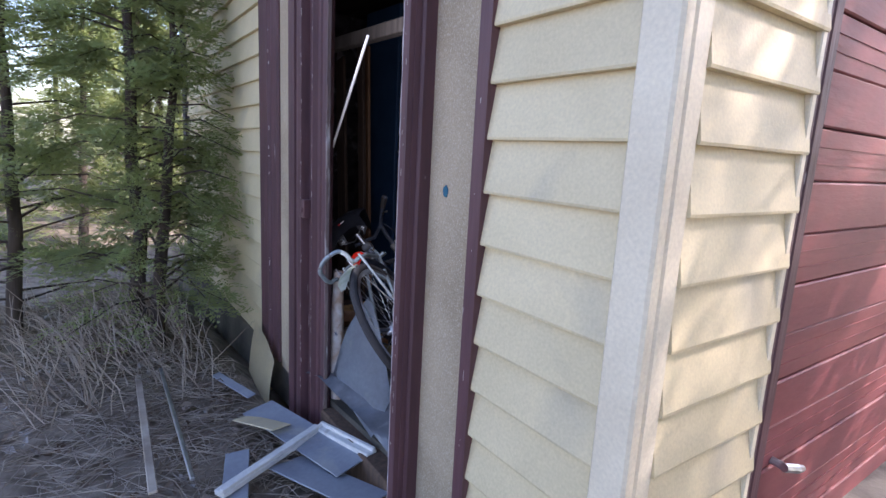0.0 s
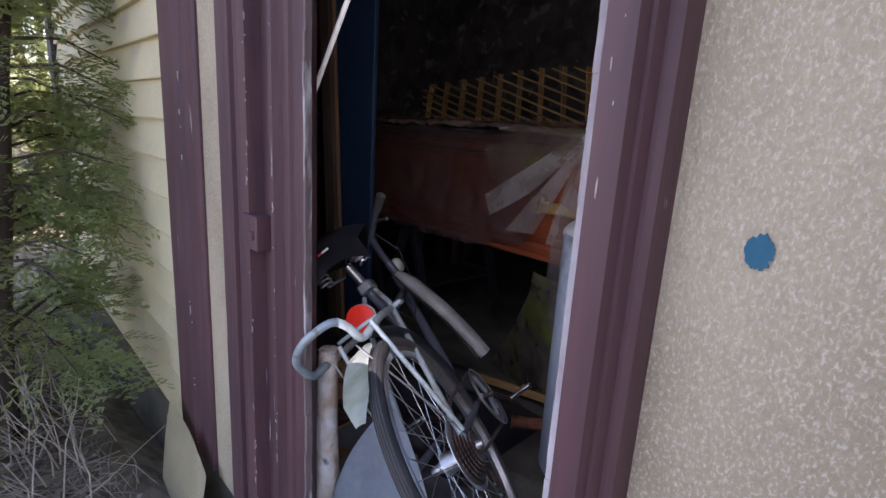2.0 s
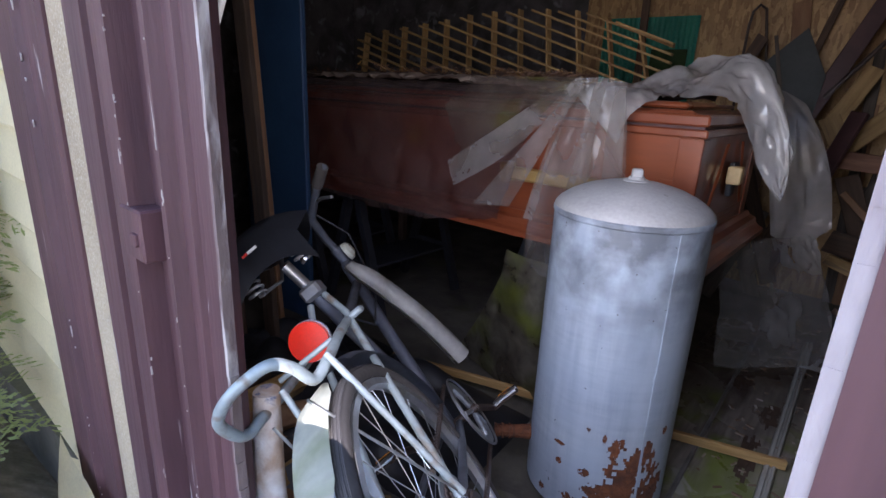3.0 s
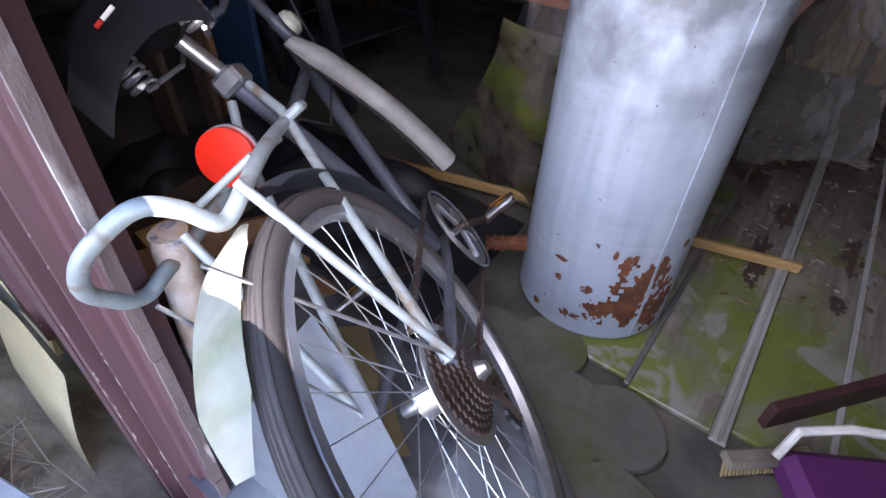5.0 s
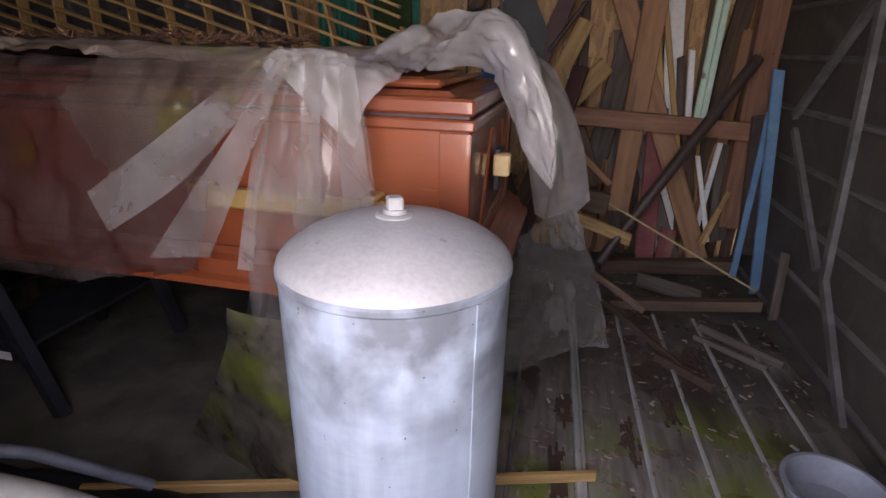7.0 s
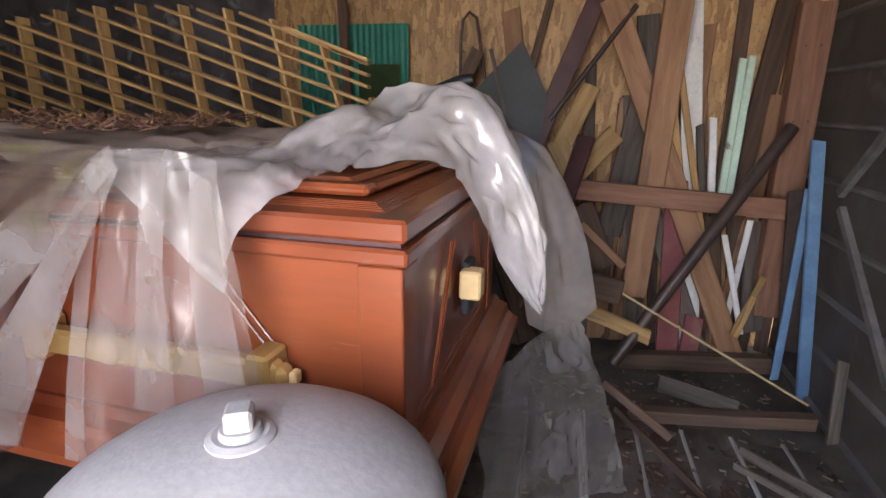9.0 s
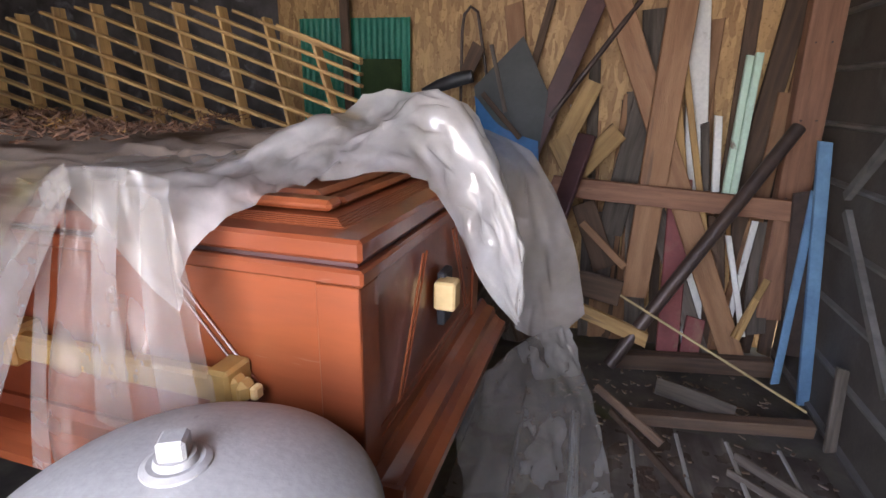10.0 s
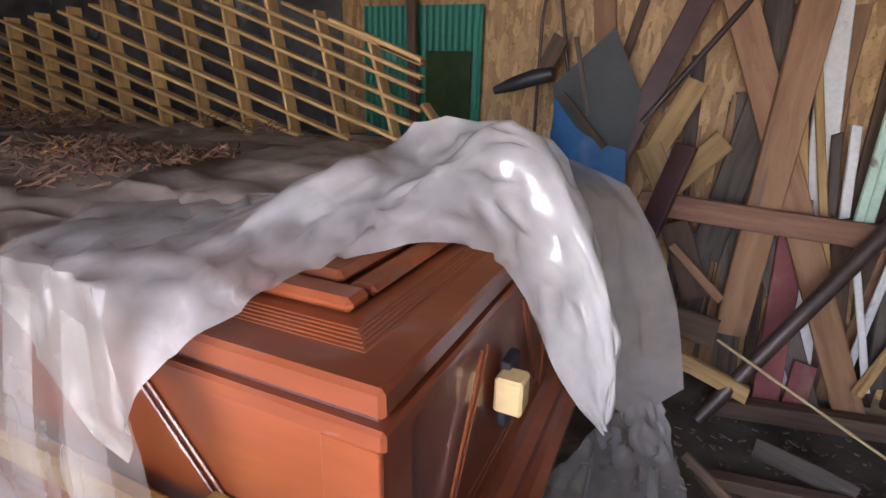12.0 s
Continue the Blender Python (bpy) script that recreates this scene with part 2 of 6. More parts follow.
IVORY = material("ivory_mudguard", (0.62, 0.62, 0.52), (0.54, 0.55, 0.46), 7.0, 0.4, 0.1, 70, c=(0.42, 0.45, 0.30), c_scale=9, c_at=(0.58, 0.72))
ORANGE = material("orange_reflector", (0.72, 0.26, 0.01), (0.62, 0.22, 0.01), 10.0, 0.3, 0.05, 100)
CARD = material("wet_cardboard", (0.42, 0.33, 0.17), (0.32, 0.24, 0.12), 6.0, 0.7, 0.2, 60)
PALE_PLASTIC = material("pale_grey_plastic", (0.30, 0.33, 0.37), (0.23, 0.25, 0.29), 4.0, 0.35, 0.1, 60, c=(0.36, 0.36, 0.34), c_scale=5, c_at=(0.6, 0.75))
PURPLE = material("purple_plastic", (0.11, 0.02, 0.11), (0.08, 0.015, 0.085), 6.0, 0.4, 0.1, 60)
BLUE_PAINT = material("blue_spray_paint", (0.008, 0.085, 0.15), (0.02, 0.12, 0.18), 30.0, 0.7, 0.3, 90)
WHITE_PRINT = material("white_print", (0.75, 0.75, 0.75), (0.7, 0.7, 0.7), 10.0, 0.5, 0.0)
RED_PRINT = material("red_print", (0.5, 0.03, 0.02), (0.45, 0.03, 0.02), 10.0, 0.5, 0.0)
GREY_STONE = material("mossy_stone", (0.13, 0.12, 0.10), (0.09, 0.085, 0.07), 7.0, 0.7, 0.6, 50, c=(0.08, 0.09, 0.03), c_scale=6, c_at=(0.5, 0.7))
RAW_EDGE = material("splintered_wood_edge", (0.15, 0.105, 0.10), (0.20, 0.145, 0.135), 22.0, 0.75, 0.8, 90, stretch=(1, 1, 0.3), c=(0.46, 0.41, 0.39), c_scale=16, c_at=(0.56, 0.64))
FOLIAGE = material("cedar_foliage", (0.22, 0.27, 0.14), (0.25, 0.28, 0.12), 3.0, 0.6, 0.1, 60, c=(0.19, 0.18, 0.08), c_scale=2.2, c_at=(0.6, 0.75), spec=0.3)
leaf_out, leaf_links = FOLIAGE.node_tree.nodes, FOLIAGE.node_tree.links   # thin leaves let light through
through_leaf, leaf_mix = leaf_out.new("ShaderNodeBsdfTranslucent"), leaf_out.new("ShaderNodeMixShader")
through_leaf.inputs["Color"].default_value, leaf_mix.inputs[0].default_value = (0.44, 0.51, 0.19, 1), 0.5
leaf_links.new(leaf_out["Principled BSDF"].outputs[0], leaf_mix.inputs[1])
leaf_links.new(through_leaf.outputs[0], leaf_mix.inputs[2])
leaf_links.new(leaf_mix.outputs[0], leaf_out["Material Output"].inputs["Surface"])
BARK = material("cedar_bark", (0.10, 0.075, 0.06), (0.055, 0.04, 0.032), 8.0, 0.9, 0.8, 50, stretch=(3, 3, 0.4))
TWIG = material("dry_twigs", (0.42, 0.36, 0.29), (0.22, 0.17, 0.13), 6.0, 0.85, 0.3, 60)
DEAD_LEAF = material("dead_leaves", (0.26, 0.20, 0.15), (0.14, 0.09, 0.06), 7.0, 0.7, 0.3, 60, c=(0.42, 0.39, 0.36), c_scale=5, c_at=(0.55, 0.65))

STEEL_TOP = material("chalky_steel", (0.41, 0.405, 0.40), (0.33, 0.33, 0.328), 6.0, 0.55, 0.15, 120, metal=0.15, c=(0.20, 0.185, 0.18), c_scale=26, c_at=(0.70, 0.78))


class Nodes:
    """Short ways to wire a node material."""
    def __init__(self, name):
        self.m = bpy.data.materials.new(name)
        self.m.use_nodes = True
        self.n, self.l = self.m.node_tree.nodes, self.m.node_tree.links
        self.bsdf = self.n["Principled BSDF"]
        self.co = self.n.new("ShaderNodeTexCoord").outputs["Object"]

    def scaled(self, sx, sy, sz, turn=(0, 0, 0)):
        k = self.n.new("ShaderNodeMapping")
        k.inputs["Scale"].default_value, k.inputs["Rotation"].default_value = (sx, sy, sz), turn
        self.l.new(self.co, k.inputs[0])
        return k.outputs[0]

    def fractal(self, scale, detail=6.0, distort=0.0, vector=None):
        k = self.n.new("ShaderNodeTexNoise")
        k.inputs["Scale"].default_value, k.inputs["Detail"].default_value, k.inputs["Distortion"].default_value = scale, detail, distort
        self.l.new(vector or self.co, k.inputs["Vector"])
        return k.outputs["Fac"]

    def span(self, src, lo, hi, to_lo=0.0, to_hi=1.0):
        k = self.n.new("ShaderNodeMapRange")
        for slot, v in zip(("From Min", "From Max", "To Min", "To Max"), (lo, hi, to_lo, to_hi)):
            k.inputs[slot].default_value = v
        self.l.new(src, k.inputs["Value"])
        return k.outputs["Result"]

    def calc(self, op, a, b):
        k = self.n.new("ShaderNodeMath")
        k.operation = op
        for i, v in enumerate((a, b)):
            if isinstance(v, (int, float)):
                k.inputs[i].default_value = v
            else:
                self.l.new(v, k.inputs[i])
        return k.outputs[0]

    def blend(self, fac, a, b):
        k = self.n.new("ShaderNodeMix")
        k.data_type = "RGBA"
        self.l.new(fac, k.inputs[0])
        for slot, v in ((6, a), (7, b)):
            if isinstance(v, tuple):
                k.inputs[slot].default_value = (*v, 1)
            else:
                self.l.new(v, k.inputs[slot])
        return k.outputs[2]

    def axis(self, name):
        k = self.n.new("ShaderNodeSeparateXYZ")
        self.l.new(self.co, k.inputs[0])
        return k.outputs[name]

    def finish(self, colour, rough, height, strength=0.3, depth=0.003, metal=0.0):
        self.l.new(colour, self.bsdf.inputs["Base Color"])
        self.l.new(rough, self.bsdf.inputs["Roughness"])
        self.bsdf.inputs["Metallic"].default_value = metal
        k = self.n.new("ShaderNodeBump")
        k.inputs["Strength"].default_value, k.inputs["Distance"].default_value = strength, depth
        self.l.new(height, k.inputs["Height"])
        self.l.new(k.outputs[0], self.bsdf.inputs["Normal"])
        return self.m


def zinc_shell():
    """Pale zinc with brushed upright and level streaks, small pits and smoky smears under the rim."""
    k = Nodes("weathered_zinc")
    up, level = k.fractal(34, 6, 0.2, k.scaled(1, 1, 0.10)), k.fractal(30, 6, 0.3, k.scaled(0.35, 0.35, 2.2))
    col = k.blend(k.span(k.calc("ADD", up, k.calc("MULTIPLY", level, 0.35)), 0.52, 0.86), (0.285, 0.335, 0.405), (0.405, 0.46, 0.525))
    col = k.blend(k.span(k.fractal(5, 5, 0.5), 0.42, 0.68), col, (0.37, 0.435, 0.515))
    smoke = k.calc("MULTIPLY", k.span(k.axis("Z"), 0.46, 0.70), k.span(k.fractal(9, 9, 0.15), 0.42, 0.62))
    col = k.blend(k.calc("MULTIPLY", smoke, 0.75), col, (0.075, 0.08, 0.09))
    pits = k.span(k.fractal(55, 2), 0.73, 0.76)
    col = k.blend(pits, col, (0.10, 0.10, 0.11))
    return k.finish(col, k.span(up, 0.3, 0.7, 0.42, 0.62), up, 0.12, 0.002, 0.15)


def mossy_boards():
    """Weathered grey board faces: green growth thickest at the lit end, wet dark stains, pale lichen."""
    k = Nodes("mossy_boards")
    info = k.n.new("ShaderNodeObjectInfo").outputs["Random"]
    grain = k.fractal(40, 6, 0.2, k.scaled(1, 0.12, 1))
    col = k.blend(k.span(grain, 0.35, 0.65), (0.125, 0.108, 0.092), (0.25, 0.228, 0.20))
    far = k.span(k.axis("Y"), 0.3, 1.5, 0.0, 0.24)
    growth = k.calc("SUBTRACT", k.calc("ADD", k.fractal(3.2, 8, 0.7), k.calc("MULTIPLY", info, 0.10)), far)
    col = k.blend(k.span(growth, 0.44, 0.58), col, (0.145, 0.185, 0.042))
    lichen = k.calc("SUBTRACT", k.fractal(9, 10, 0.9), far)
    col = k.blend(k.span(lichen, 0.56, 0.62), col, (0.26, 0.26, 0.22))
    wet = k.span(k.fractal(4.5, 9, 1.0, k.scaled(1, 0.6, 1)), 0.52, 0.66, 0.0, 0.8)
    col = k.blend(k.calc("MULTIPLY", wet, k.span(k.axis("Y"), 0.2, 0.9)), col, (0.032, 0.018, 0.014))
    # uneven dark brown, growing from 0.75 m to 1.35 m along the board
    far_dark = k.calc("MULTIPLY", k.span(k.fractal(2.6, 9, 0.8), 0.30, 0.52), k.span(k.axis("Y"), 0.75, 1.35))
    col = k.blend(k.calc("MULTIPLY", far_dark, 0.85), col, (0.045, 0.034, 0.028))
    return k.finish(col, k.span(k.fractal(6, 6), 0.4, 0.62, 0.16, 0.7), grain, 0.5)


def strand_board():
    """Overlapping wood strands lying all ways, each of one tone."""
    k = Nodes("strand_board")
    tone = None
    for turn, size in ((0.5, 46), (-0.7, 58), (1.45, 50)):
        v = k.n.new("ShaderNodeTexVoronoi")
        v.inputs["Scale"].default_value = size
        warp = k.n.new("ShaderNodeVectorMath")
        warp.operation = "MULTIPLY_ADD"
        warp.inputs[1].default_value = (0.012, 0.012, 0.012)
        w = k.n.new("ShaderNodeTexNoise")
        w.inputs["Scale"].default_value = 14.0
        k.l.new(k.co, w.inputs["Vector"])
        k.l.new(w.outputs["Color"], warp.inputs[0])
        k.l.new(k.scaled(1.0, 0.3, 0.28, (0, turn, 0)), warp.inputs[2])
        k.l.new(warp.outputs[0], v.inputs["Vector"])
        sep = k.n.new("ShaderNodeSeparateColor")
        k.l.new(v.outputs["Color"], sep.inputs[0])
        if tone is None:
            tone = sep.outputs[0]
        else:   # a strand of this layer lies on top where its own number is high
            top = k.span(sep.outputs[1], 0.55, 0.56)
            tone = k.calc("ADD", k.calc("MULTIPLY", tone, k.calc("SUBTRACT", 1.0, top)), k.calc("MULTIPLY", sep.outputs[0], top))
    col = k.blend(tone, (0.29, 0.155, 0.065), (0.55, 0.345, 0.155))
    fibre = k.fractal(90, 5)
    col = k.blend(k.span(fibre, 0.58, 0.78), col, (0.20, 0.10, 0.04))
    col = k.blend(k.span(k.fractal(1.6, 6, 0.5), 0.50, 0.75, 0.0, 0.6), col, (0.20, 0.12, 0.065))
    return k.finish(col, k.span(fibre, 0.3, 0.7, 0.5, 0.75), tone, 0.35)


ZINC, MOSSY_BOARD, STRANDS = zinc_shell(), mossy_boards(), strand_board()
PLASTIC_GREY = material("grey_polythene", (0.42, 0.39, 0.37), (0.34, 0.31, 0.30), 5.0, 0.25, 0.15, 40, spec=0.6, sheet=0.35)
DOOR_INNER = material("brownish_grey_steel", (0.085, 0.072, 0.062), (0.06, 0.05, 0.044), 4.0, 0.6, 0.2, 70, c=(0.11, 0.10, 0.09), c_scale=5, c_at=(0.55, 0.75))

# ---- mesh helpers ----
def part(name, bm, mat, parent=None, label=""):
    me = bpy.data.meshes.new(name)
    bm.to_mesh(me)
    bm.free()
    me.materials.append(mat)
    ob = new(name, me)
    if parent:
        ob.parent = parent
    if label:
        ob["label"] = label
    return ob


def smooth(ob, angle=40):
    for p in ob.data.polygons:
        p.use_smooth = True
    ob.data.set_sharp_from_angle(angle=radians(angle))
    return ob


def thing(name, label, category, m=None, group="", kind=""):
    ob = new(name)
    ob.empty_display_size = 0.05
    if m:
        ob.matrix_world = m
    return tagged(ob, label, category, group, kind)


def box(bm, lo, hi, bevel=0.0, m=None):
    lo, hi = Vector(lo), Vector(hi)
    r = bmesh.ops.create_cube(bm, size=1.0)
    bmesh.ops.transform(bm, verts=r["verts"], matrix=Matrix.LocRotScale((lo + hi) / 2, None, hi - lo))
    vs = r["verts"]
    if bevel:
        es = list({e for v in vs for e in v.link_edges})
        rb = bmesh.ops.bevel(bm, geom=es, offset=bevel, segments=1, affect="EDGES")
        vs = list({v for f in rb["faces"] for v in f.verts} | {v for v in vs if v.is_valid})
    if m:
        bmesh.ops.transform(bm, verts=vs, matrix=m)
    return bm


def tube(bm, pts, r, seg=8, caps=True):
    """A round bar along points; r is a radius or one for each point."""
    pts = [Vector(p) for p in pts]
    rs = r if isinstance(r, (list, tuple)) else [r] * len(pts)
    side, rings = None, []
    for i, p in enumerate(pts):
        d = (pts[min(i + 1, len(pts) - 1)] - pts[max(i - 1, 0)]).normalized()
        if side is None:
            side = d.orthogonal().normalized()
        side = (side - d * side.dot(d)).normalized()
        up = d.cross(side)
        rings.append([bm.verts.new(p + rs[i] * (math.cos(a) * side + math.sin(a) * up)) for a in (2 * math.pi * k / seg for k in range(seg))])
    for a, b in zip(rings, rings[1:]):
        for k in range(seg):
            bm.faces.new((a[k], a[(k + 1) % seg], b[(k + 1) % seg], b[k]))
    if caps:
        bm.faces.new(rings[0][::-1])
        bm.faces.new(rings[-1])
    return bm


def lathe(bm, prof, seg=48, m=None):
    """Turns (radius, height) about the z axis."""
    rings = [[bm.verts.new((r * math.cos(a), r * math.sin(a), z)) for a in (2 * math.pi * k / seg for k in range(seg))] if r > 0 else [bm.verts.new((0, 0, z))] for r, z in prof]
    made = [v for ring in rings for v in ring]
    for a, b in zip(rings, rings[1:]):
        for k in range(seg):
            q = [a[k % len(a)], a[(k + 1) % len(a)], b[(k + 1) % len(b)], b[k % len(b)]]
            q = [v for i, v in enumerate(q) if v not in q[:i]]
            if len(q) > 2:
                bm.faces.new(q)
    if m:
        bmesh.ops.transform(bm, verts=made, matrix=m)
    return bm


def prism(bm, outline, lo, hi, axis="x"):
    """An outline of pairs drawn out along an axis from lo to hi."""
    def at(p, w):
        return {"x": (w, p[0], p[1]), "y": (p[0], w, p[1]), "z": (p[0], p[1], w)}[axis]
    a = [bm.verts.new(at(p, lo)) for p in outline]
    b = [bm.verts.new(at(p, hi)) for p in outline]
    bm.faces.new(a), bm.faces.new(b[::-1])
    for i in range(len(a)):
        j = (i + 1) % len(a)
        bm.faces.new((a[j], a[i], b[i], b[j]))
    bmesh.ops.recalc_face_normals(bm, faces=bm.faces)
    return bm


def BM():
    return bmesh.new()


def setting(name, bm, mat, label, category="wall"):
    return tagged(part(name, bm, mat), label, category, kind="structure")


def bar_pose(p, q, twist=0.0):
    """A pose whose z axis runs from p to q."""
    d = Vector(q) - Vector(p)
    return Matrix.Translation(p) @ d.to_track_quat("Z", "Y").to_matrix().to_4x4() @ pose(0, 0, 0, 0, 0, twist)


# ---- the setting ----
def terrain(x, y):
    return -0.17 + 0.05 * noise.noise(Vector((x * 0.9, y * 0.9, 3.1))) + 0.02 * noise.noise(Vector((x * 4, y * 4, 0.3)))


bm = BM()
R = [-60, -30, -15] + [-9 + 0.15 * i for i in range(88)] + [6, 10, 20, 40, 60]
grid = [[bm.verts.new((x, y, terrain(x, y) if not (-4.6 < x < 0.3 and 0.1 < y < 3.6) else -0.3)) for x in R] for y in R]
for i in range(len(R) - 1):
    for j in range(len(R) - 1):
        bm.faces.new((grid[i][j], grid[i][j + 1], grid[i + 1][j + 1], grid[i + 1][j]))
smooth(setting("ground", bm, LITTER, "brown winter ground with leaf litter", "ground"), 180)

setting("floor", box(BM(), (-4.6, 0.14, -0.25), (0.34, 3.4, -0.004)), CONCRETE, "damp dark concrete floor with moss", "floor")
# unseen roof slab; its overhang is lengthened to shade the top of the garage front
setting("ceiling", box(BM(), (-4.9, -0.30, 2.45), (0.65, 3.5, 2.52)), CEILING, "unseen dark boarded shed ceiling with an eave added for shade", "ceiling")
setting("wall_north", box(BM(), (-2.35, 3.36, -0.1), (0.36, 3.44, 2.45)), STRANDS, "oriented strand board back wall")
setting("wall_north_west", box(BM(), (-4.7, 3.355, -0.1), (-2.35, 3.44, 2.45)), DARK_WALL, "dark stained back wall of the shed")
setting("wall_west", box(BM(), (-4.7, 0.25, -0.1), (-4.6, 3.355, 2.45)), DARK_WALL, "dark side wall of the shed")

FAC = Matrix.Rotation(radians(-3.5), 4, "Z")   # the front wall turns a little; its own x runs along it from the corner
SIDE = FAC @ Matrix.Translation((0.072, 0.0, 0.0))   # outer face of the garage front


def facade(name, bm, mat, label, category="wall", m=FAC):
    ob = setting(name, bm, mat, label, category)
    ob.matrix_world = m
    return ob


south = facade("wall_south", box(BM(), (-4.9, 0.012, -0.3), (-2.29, 0.1, 2.45)), CREAM, "cream vinyl siding wall with lapped boards")
south_r = facade("wall_south_east", box(BM(), (-0.392, 0.012, -0.3), (0.06, 0.1, 2.45)), CREAM, "cream vinyl siding wall beside a corner post")
facade("wall_above_door", box(BM(), (-2.29, 0.012, 2.16), (-0.392, 0.1, 2.45)), CREAM, "cream wall above the doorway")
east = facade("wall_east", box(BM(), (-0.07, 0.1, -0.3), (-0.012, 0.52, 2.45)), CREAM, "cream vinyl siding beside the garage door", m=SIDE)


def course(length):
    """One lapped board: a sloped face that stands proud at its lower edge and returns."""
    return prism(BM(), [(0.012, 0.0), (-0.014, 0.0), (-0.0155, 0.006), (0.004, 0.127), (0.012, 0.127)], 0, length, "x")


def courses(parent, x0, length, z0, count, m):
    me = None
    for k in range(count):
        if me is None:
            ob = part("siding_board", course(length), CREAM, parent)
            me = ob.data
        else:
            ob = new("siding_board", me)
            ob.parent = parent
        ob.matrix_parent_inverse = parent.matrix_world.inverted()
        ob.matrix_basis = m @ pose(x0, 0, z0 + 0.127 * k, 0, 0, 0) @ pose(0, 0, 0, 0.25 * math.sin(k * 2.7))


courses(south_r, -0.392, 0.392, -0.247, 21, FAC)
courses(south, -4.9, 2.61, -0.20, 20, FAC)
courses(east, 0.065, 0.435, -0.247, 21, SIDE @ Matrix.Rotation(radians(90), 4, "Z"))

bm = box(BM(), (0.0, -0.022, -0.25), (0.082, 0.012, 2.45), 0.006)
box(bm, (0.050, 0.012, -0.25), (0.082, 0.066, 2.45), 0.006)
facade("corner_post", bm, WHITE_TRIM, "white vinyl corner post", "trim")


def upright(name, prof, z0, z1, mat, label):
    return facade(name, prism(BM(), prof, z0, z1, "z"), mat, label, "door frame")


def rect(x0, x1, y0, y1):
    return [(x0, y0), (x1, y0), (x1, y1), (x0, y1)]


upright("door_frame_outer", [(-2.30, -0.02), (-2.16, -0.02), (-2.15, -0.004), (-2.05, -0.004), (-2.045, 0.005), (-2.045, 0.1), (-2.30, 0.1)], -0.03, 2.16, BROWN, "brown painted outer door trim")
upright("door_panel_strip", rect(-2.045, -1.81, 0.012, 0.05), -0.05, 2.05, FIBRE, "narrow weathered grey fibreboard strip")
upright("door_frame_west", [(-1.815, -0.024), (-1.737, -0.024), (-1.733, -0.002), (-1.722, -0.002), (-1.718, -0.020), (-1.680, -0.026), (-1.640, -0.026), (-1.636, 0.010), (-1.556, 0.012), (-1.552, -0.014), (-1.545, -0.017), (-1.530, -0.017), (-1.522, 0.002), (-1.500, 0.004), (-1.496, 0.012), (-1.452, 0.012), (-1.452, 0.026), (-1.47, 0.05), (-1.815, 0.05)], -0.25, 2.05, BROWN, "brown painted moulded door jamb")
bm = BM()
for i in range(46):
    z = -0.24 + 0.05 * i
    e = 0.004 * noise.noise(Vector((z * 9, 0, 0)))
    box(bm, (-1.4515, 0.010 + e, z), (-1.444 + e, 0.025, z + 0.05))
facade("worn_jamb_edge", bm, RAW_EDGE, "worn splintered white inner edge of the jamb", "door frame")
upright("door_frame_east", [(-0.785, -0.026), (-0.752, -0.026), (-0.749, -0.010), (-0.744, -0.010), (-0.741, 0.006), (-0.735, 0.006), (-0.728, 0.012), (-0.728, 0.08), (-0.785, 0.06)], -0.25, 2.05, BROWN, "brown painted door jamb with stepped moulding")
bm = BM()
for i in range(92):
    z = -0.24 + 0.025 * i
    e = 0.003 * noise.noise(Vector((z * 14, 4, 0))) + 0.0015 * noise.noise(Vector((z * 60, 9, 0)))
    box(bm, (-0.794, -0.024 + e, z), (-0.7845 + 1.6 * e, 0.05, z + 0.025))
facade("worn_jamb_edge_east", bm, WHITE_WORN, "worn splintered white edge of the jamb", "door frame")


def paint_chips(x, y, count, seed, wide=0.003):
    """Small flakes that bare the pale wood along an edge of the frame."""
    rr = random.Random(seed)
    bm = BM()
    for _ in range(count):
        z = rr.uniform(0.0, 1.95)
        h, w = 0.014 * rr.random() ** 3 + 0.0015, wide * rr.uniform(0.2, 0.6)
        cx = x + rr.gauss(0, wide * 1.5)
        ring = [(cx + w * math.cos(a) * rr.uniform(0.6, 1.2), z + h * math.sin(a) * rr.uniform(0.6, 1.2)) for a in (math.pi * k / 4 for k in range(8))]
        front = [bm.verts.new((p, y - 0.0012, q)) for p, q in ring]
        back = [bm.verts.new((p, y + 0.0012, q)) for p, q in ring]
        bm.faces.new(front)
        for k in range(8):
            bm.faces.new((front[k], back[k], back[(k + 1) % 8], front[(k + 1) % 8]))
    ob = tagged(part("paint_chips", bm, PALE_CHIP), "pale chips of bare wood in the brown paint", "paint chips", kind="stuff")
    ob.matrix_world = FAC


paint_chips(-1.642, -0.026, 46, 71)
paint_chips(-1.535, -0.017, 30, 72, 0.002)
paint_chips(-2.156, -0.015, 34, 73, 0.004)
paint_chips(-0.769, -0.026, 26, 74, 0.0022)
paint_chips(-0.415, -0.022, 14, 75, 0.0016)
upright("fibreboard_panel", rect(-0.728, -0.436, 0.05, 0.08), -0.1, 2.05, FIBRE, "grey fibreboard panel with a blue paint spot")
upright("door_frame_trim", rect(-0.436, -0.392, -0.022, 0.1), -0.25, 2.05, BROWN, "brown painted edge trim")
facade("door_head", box(BM(), (-2.045, -0.018, 2.05), (-0.392, 0.1, 2.16), 0.004), BROWN, "brown painted door head", "door frame")

